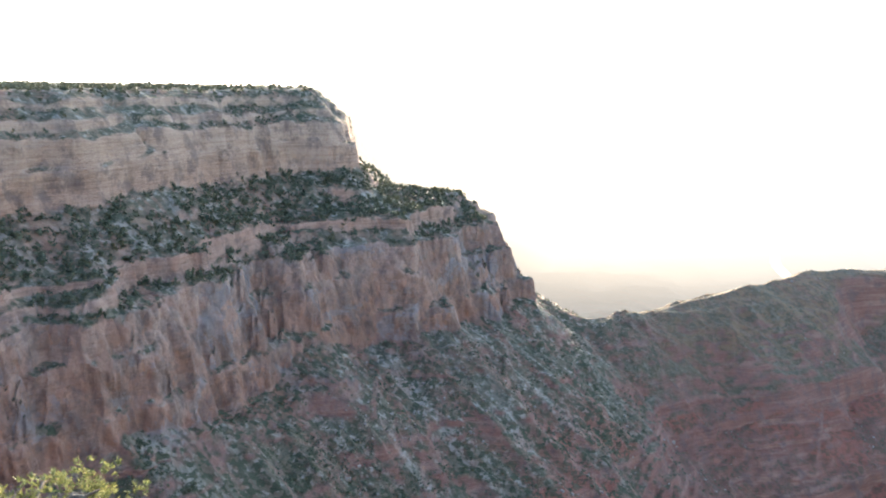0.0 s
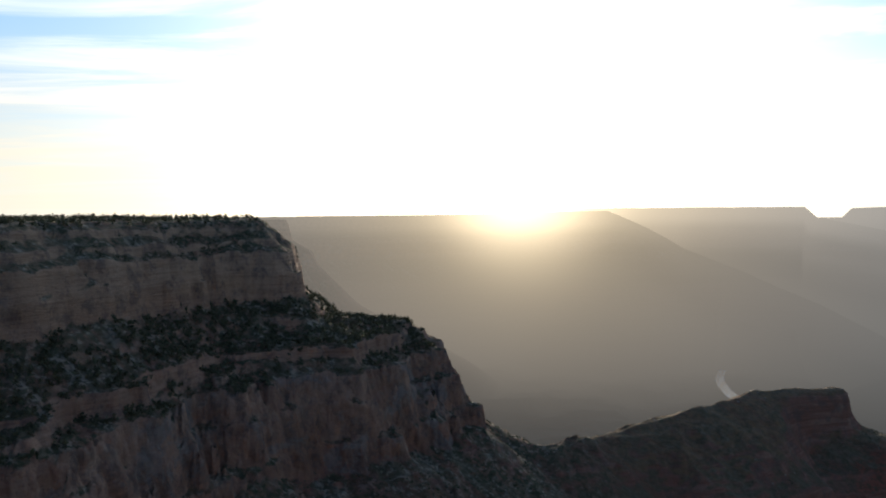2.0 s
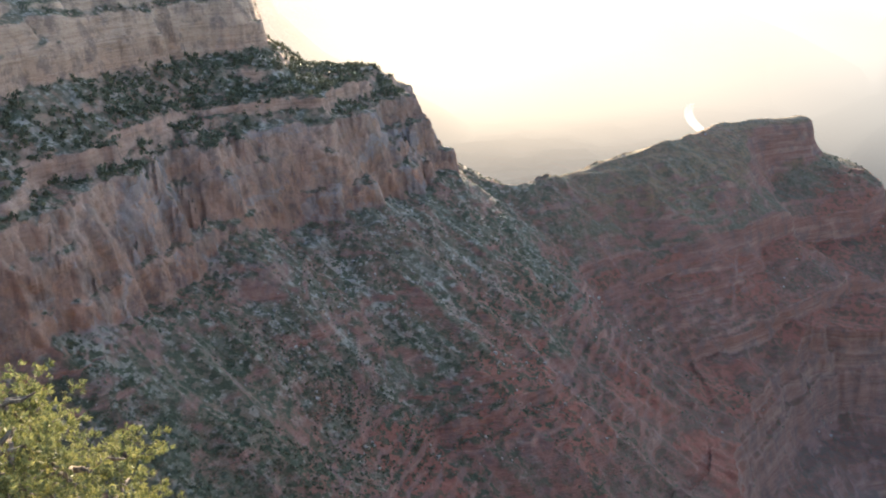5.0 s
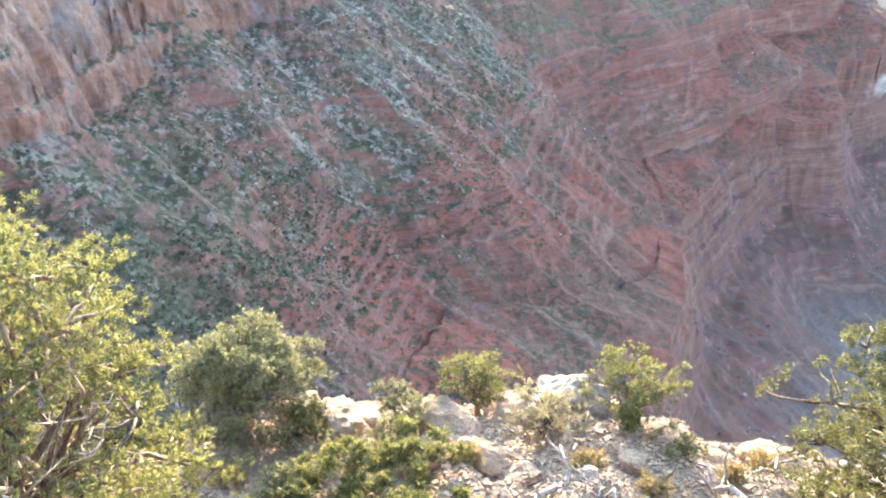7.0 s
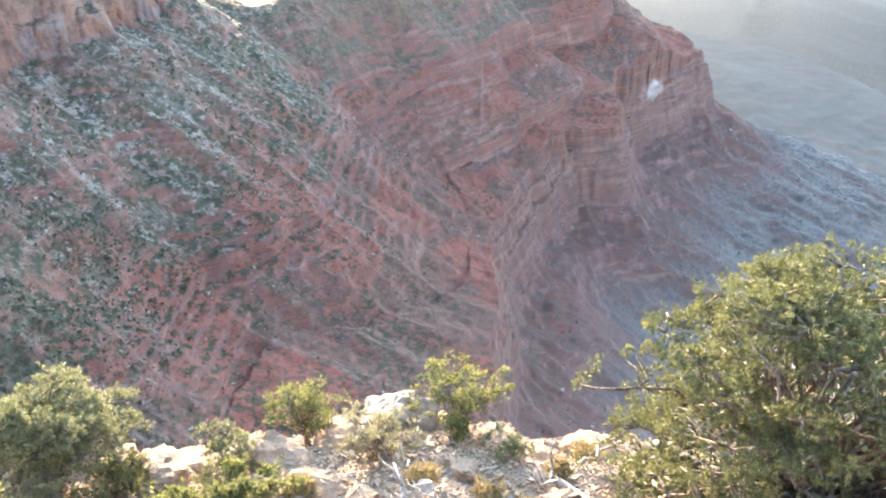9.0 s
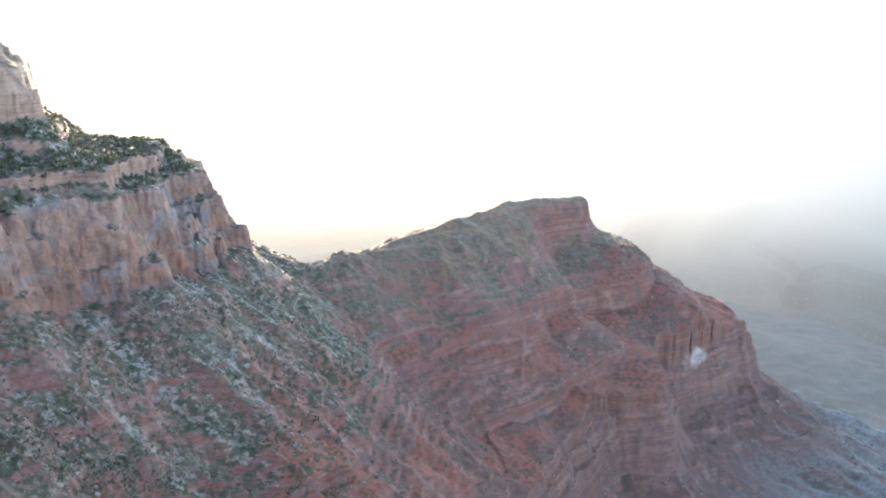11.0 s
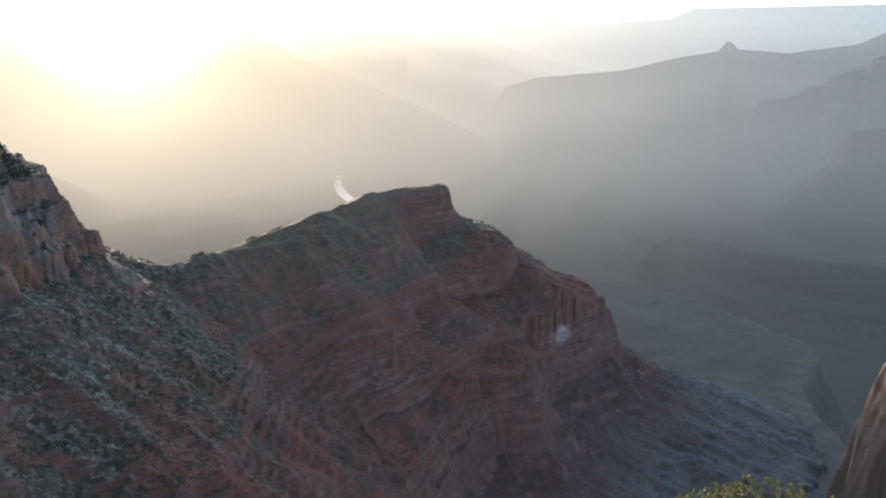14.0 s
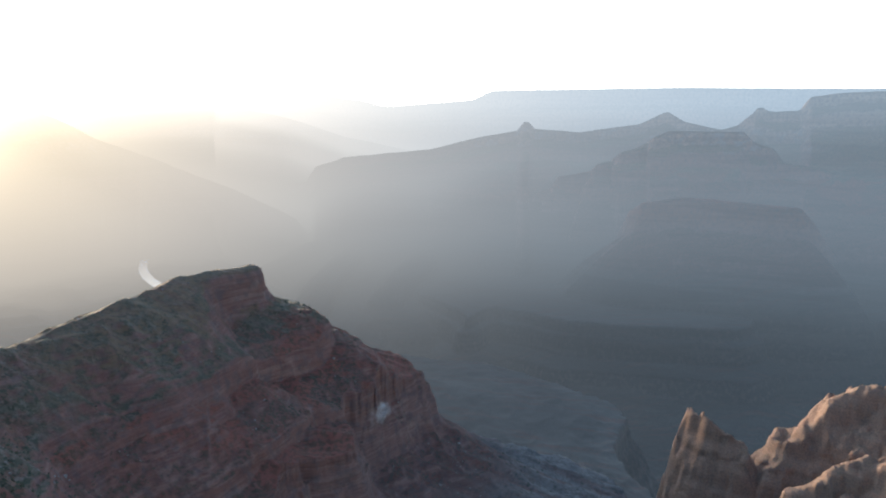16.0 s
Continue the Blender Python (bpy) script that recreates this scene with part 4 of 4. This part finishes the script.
def shrub(name, base, tall, wide, leaf, label, category, seed, lobes=16, sprays=34, blade=0.06, dead=6, lean=(0, 0), bare=0.10):
    """A gnarled small conifer or bush: trunk, limbs to each lobe of foliage, dead twigs and the leaf sprays."""
    rnd, rg = random.Random(seed), np.random.default_rng(seed)
    root = tagged(new(name), label, category)
    root.location = base
    hub = Vector((lean[0] * 0.4, lean[1] * 0.4, tall * 0.22))
    wood = [tube(wander(Vector((0, 0, -0.12)), hub, rnd, 0.10, 4), [tall * 0.05, tall * 0.044, tall * 0.04, tall * 0.036, tall * 0.03], 8)]
    limbs, spots, ways = [], [], []
    lobes = int(lobes * 1.5)
    for k in range(lobes):
        a = math.tau * (k * 0.618 + rnd.uniform(-0.08, 0.08))
        up = rnd.uniform(bare, 0.98)
        out = wide * 0.5 * math.sqrt(max(0.05, 1 - (max(0.0, up - 0.35) / 0.68) ** 2)) * rnd.uniform(0.50 if tall > 0.7 else 0.12, 1.0)
        c = Vector((math.cos(a) * out + lean[0] * up, math.sin(a) * out + lean[1] * up, tall * up * rnd.uniform(0.90, 1.0)))
        size = rnd.uniform(0.085, 0.165) * min(wide, tall * 1.1)
        limbs.append(tube(wander(hub * rnd.uniform(0.5, 1.0), c, rnd, 0.13, 5), [tall * 0.013 * (1 - 0.14 * q) for q in range(6)], 5))
        count = max(3, int(sprays * 0.16 * rnd.uniform(0.7, 1.3)))
        w = rg.normal(size=(count, 3))
        w /= np.linalg.norm(w, axis=1, keepdims=True)
        w[:, 2] = np.abs(w[:, 2]) * 1.0 - 0.40
        tuft = np.array(c) + w * size * rg.uniform(0.45, 1.05, (count, 1)) * np.array([1.2, 1.2, 0.75])
        small = rg.normal(size=(count, 8, 3)) * blade * rg.uniform(0.55, 1.0, (count, 1, 1))
        small[:, :, 2] *= 0.6
        spots.append((tuft[:, None, :] + small).reshape(-1, 3))
        ways.append((small / blade * 0.7 + (w * 0.35 + np.array([0, 0, 0.5]))[:, None, :]).reshape(-1, 3))
        for q in range(4):
            tip = Vector(tuft[q % count])
            limbs.append(tube(wander(c, tip, rnd, 0.15, 3), [tall * 0.006, tall * 0.005, tall * 0.004, tall * 0.002], 4))
    part("trunk", *joined(wood), bark, root, "", True)
    for k in range(0, len(limbs), 5):
        part("branch", *joined(limbs[k:k + 5]), bark, root, "", True)
    for _ in range(dead):
        a, up = rnd.uniform(0, math.tau), rnd.uniform(0.15, 0.75)
        tip = Vector((math.cos(a) * wide * 0.38 + lean[0] * up, math.sin(a) * wide * 0.38 + lean[1] * up, tall * up))
        tip = tip * rnd.uniform(0.7, 1.08)
        twig = [tube(wander(hub, tip, rnd, 0.2, 6), [tall * 0.0055 * (1 - 0.14 * q) for q in range(7)], 4)]
        for _ in range(5):
            twig.append(tube(wander(tip * 0.8, tip * 0.8 + Vector((rnd.uniform(-1, 1), rnd.uniform(-1, 1), rnd.uniform(-0.2, 1))) * wide * 0.12, rnd, 0.2, 3), [tall * 0.003, tall * 0.0026, tall * 0.002, tall * 0.001], 4))
        part("dead_twig", *joined(twig), silver, root, "bare silver-grey twig", True)
    co, fa = needles(np.concatenate(spots), np.concatenate(ways), blade * 0.72, 14, rg)
    part("foliage", co, fa, leaf, root)
    return root


def at(yaw, r, drop=0.0):
    p = on_ledge(yaw, r)
    return Vector((p.x, p.y, p.z - drop))


GREEN = "shrubs on the ledge"
shrub("pinyon_pine", at(30.2, 4.5), 2.80, 2.5, pinyon_leaf, "bright yellow-green pinyon pine at the rim edge", "tree", 11, 74, 108, 0.044, 40)
shrub("juniper_tree", at(10.0, 5.8), 0.98, 1.32, dull_leaf, "dusty olive juniper with bare grey twigs", "tree", 12, 44, 58, 0.040, 34, (0, 0), 0.32)
shrub("pinyon_sapling", at(-9.3, 5.75), 0.68, 0.74, pinyon_leaf, "small yellow-green pinyon on the ledge rim", "tree", 13, 20, 27, 0.034, 9, (-0.05, 0), 0.34)
shrub("pinyon_sapling", at(-22.0, 5.7), 0.60, 0.98, pinyon_leaf, "small yellow-green pinyon beside a white boulder", "tree", 14, 22, 30, 0.034, 10, (0.06, 0), 0.46)
shrub("pinyon_pine", at(-51.3, 5.0), 2.12, 2.75, juniper_leaf, "dense olive-green pinyon with many bare twigs", "tree", 15, 110, 120, 0.040, 64)
shrub("juniper_bush", at(0.9, 4.2), 0.27, 1.65, pinyon_leaf, "low bright green juniper bush on gravel", "bush", 16, 46, 62, 0.038, 0)
shrub("sagebrush", at(-2.3, 5.25), 0.48, 0.62, dull_leaf, "rounded pale green sagebrush among rocks", "bush", 17, 14, 26, 0.04, 0)
shrub("sagebrush", at(5.8, 5.4), 0.36, 0.42, juniper_leaf, "small green bush beside rounded rocks", "bush", 18, 10, 22, 0.04, 0)
shrub("dry_bush", at(-15.0, 5.2), 0.56, 0.66, straw_leaf, "thin straw-coloured twiggy bush before a boulder", "bush", 19, 22, 16, 0.032, 22)
shrub("herb", at(-26.5, 5.2), 0.20, 0.45, dull_leaf, "sparse low green herb on gravel", "bush", 20, 9, 14, 0.035, 5)
shrub("herb", at(-21.8, 5.35), 0.22, 0.22, pinyon_leaf, "bright green herb at the foot of a small pinyon", "bush", 21, 6, 16, 0.04, 0)
shrub("juniper_bush", at(8.5, 4.5), 0.30, 0.55, dull_leaf, "low olive bush on sandy ground", "bush", 22, 10, 22, 0.04, 2)
for k, (yaw, r) in enumerate([(5.2, 5.7), (-33.0, 5.5), (-24.5, 4.6), (-28.5, 4.5), (-18.6, 4.7), (12.5, 5.0), (-8.0, 4.7), (-31.0, 5.0)]):
    shrub("dry_grass_tuft", at(yaw, r), 0.09 + 0.015 * (k % 3), 0.15, dry_leaf, "tuft of dry golden grass on gravel", "grass", 40 + k, 5, 9, 0.05, 0)


def boulder(yaw, r, size, mat, label, seed, sink=0.3):
    """A weathered block: a box cut by random planes, roughened."""
    rnd = random.Random(seed)
    bm = bmesh.new()
    bmesh.ops.create_icosphere(bm, subdivisions=4, radius=0.62)
    cuts = []
    for _ in range(11):
        d = Vector((rnd.gauss(0, 1), rnd.gauss(0, 1), rnd.gauss(0, 0.8))).normalized()
        cuts.append((d, rnd.uniform(0.34, 0.50)))
    for v in bm.verts:
        for d, lim in cuts:
            over = v.co.dot(d) - lim
            if over > 0:
                v.co -= d * over * 0.95
        v.co *= 1 + 0.14 * noise.fractal(v.co * 5 + Vector((seed, 0, 0)), 0.6, 2.0, 6) + 0.16 * (abs(noise.noise(v.co * 3.2 + Vector((0, seed, 0)))) - 0.2)
        v.co = Vector((v.co.x * size[0], v.co.y * size[1], v.co.z * size[2]))
    mesh = bpy.data.meshes.new("boulder")
    bm.to_mesh(mesh)
    bm.free()
    mesh.materials.append(mat)
    ob = tagged(new("boulder", mesh), label, "rock", "rocks on the ledge")
    p = on_ledge(yaw, r)
    ob.location = (p.x, p.y, p.z + size[2] * (0.5 - sink))
    ob.rotation_euler = (rnd.uniform(-0.2, 0.2), rnd.uniform(-0.2, 0.2), rnd.uniform(0, 6))
    return ob


white_rock = stone_material("white_limestone", (0.34, 0.29, 0.24), (0.20, 0.165, 0.135), 12.0, 0.9)
tan_rock = stone_material("tan_limestone", (0.36, 0.255, 0.18), (0.22, 0.15, 0.105), 11.0, 0.9)
for k, (yaw, r, sx, sy, sz, mat, label) in enumerate([
        (-16.3, 5.75, 0.55, 0.50, 0.42, white_rock, "white weathered boulder on the rim edge"),
        (-18.8, 5.7, 0.34, 0.34, 0.26, white_rock, "white weathered boulder on the rim edge"),
        (-9.8, 4.75, 0.46, 0.36, 0.16, tan_rock, "flat cream limestone slab in gravel"),
        (-3.9, 4.75, 0.48, 0.30, 0.24, tan_rock, "brown-grey tilted slab beside a bush"),
        (-7.0, 5.2, 0.62, 0.50, 0.17, tan_rock, "pale limestone outcrop with cracked top"),
        (-11.8, 5.5, 0.50, 0.45, 0.15, tan_rock, "grey limestone outcrop with cracked top"),
        (2.6, 5.5, 0.60, 0.50, 0.34, tan_rock, "rounded tan boulder on the edge"),
        (0.2, 5.7, 0.46, 0.40, 0.26, tan_rock, "rounded tan boulder on the edge"),
        (-4.6, 5.7, 0.50, 0.36, 0.17, tan_rock, "tan ledge block under a small pinyon"),
        (6.5, 5.8, 0.44, 0.40, 0.24, tan_rock, "rounded tan boulder on the edge"),
        (12.9, 5.7, 0.42, 0.42, 0.5, white_rock, "pale grey block behind the bushes"),
        (-25.5, 5.5, 0.40, 0.30, 0.08, tan_rock, "pale ledge block at the rim"),
        (-29.5, 5.5, 0.42, 0.28, 0.08, tan_rock, "pale ledge block at the rim"),
        (-33.5, 5.6, 0.50, 0.40, 0.12, tan_rock, "tan ledge block near the pine"),
        (-13.2, 4.55, 0.30, 0.24, 0.14, tan_rock, "small tan stone in gravel"),
        (-22.5, 4.9, 0.22, 0.20, 0.09, tan_rock, "small tan stone in gravel"),
        (-19.0, 4.45, 0.20, 0.22, 0.12, white_rock, "small white stone in gravel"),
        (-31.0, 4.6, 0.34, 0.26, 0.14, tan_rock, "small tan stone in gravel")]):
    boulder(yaw, r, (sx, sy, sz), mat, label, 60 + k)

# gravel and twigs between the rocks
rg = np.random.default_rng(5)
gy, gr = rg.uniform(-38, 16, 26000), rg.uniform(4.0, 6.05, 26000)
gx, gyy = -np.sin(np.radians(gy)) * gr, np.cos(np.radians(gy)) * gr
order = [int(np.argmin((LX - a) ** 2 + (LY - b) ** 2)) for a, b in zip(gx, gyy)]
spots = np.stack([gx, gyy, LZ[order] + 0.004], 1)
co, fa = stones(spots, rg.gamma(1.2, 0.008, len(spots)) + 0.006, rg)
gravel_stone = stone_material("gravel_stone", (0.42, 0.31, 0.22), (0.25, 0.185, 0.135), 20.0, 0.2)
tagged(new("gravel", mesh_of("gravel", co, fa, gravel_stone)), "loose pale limestone gravel over the ledge", "gravel", kind="stuff")


def dead_branch(yaw, r, size, turn, seed):
    rnd = random.Random(seed)
    root = tagged(new("dead_branch"), "twisted silver-grey dead branch lying on gravel", "branch", "dead wood on the ledge")
    root.location = on_ledge(yaw, r) + Vector((0, 0, 0.03))
    root.rotation_euler = (0, 0, turn)
    main = wander(Vector((-size / 2, 0, 0.0)), Vector((size / 2, 0, 0.05)), rnd, 0.16, 8)
    part("stem", *tube(main, [size * 0.042 * (1 - 0.09 * k) for k in range(9)], 7), silver, root, "", True)
    for k in (2, 4, 5, 6):
        tip = main[k] + Vector((rnd.uniform(0.05, 0.3), rnd.uniform(-0.3, 0.3), rnd.uniform(0.0, 0.25))) * size
        part("twig", *tube(wander(main[k], tip, rnd, 0.2, 4), [size * 0.02 * (1 - 0.17 * q) for q in range(5)], 5), silver, root, "", True)


dead_branch(-16.0, 4.35, 0.75, 0.9, 81)
dead_branch(-19.8, 4.25, 0.45, 2.2, 82)
dead_branch(-31.5, 4.7, 0.8, 1.9, 83)
dead_branch(-33.2, 5.3, 0.6, 0.3, 84)
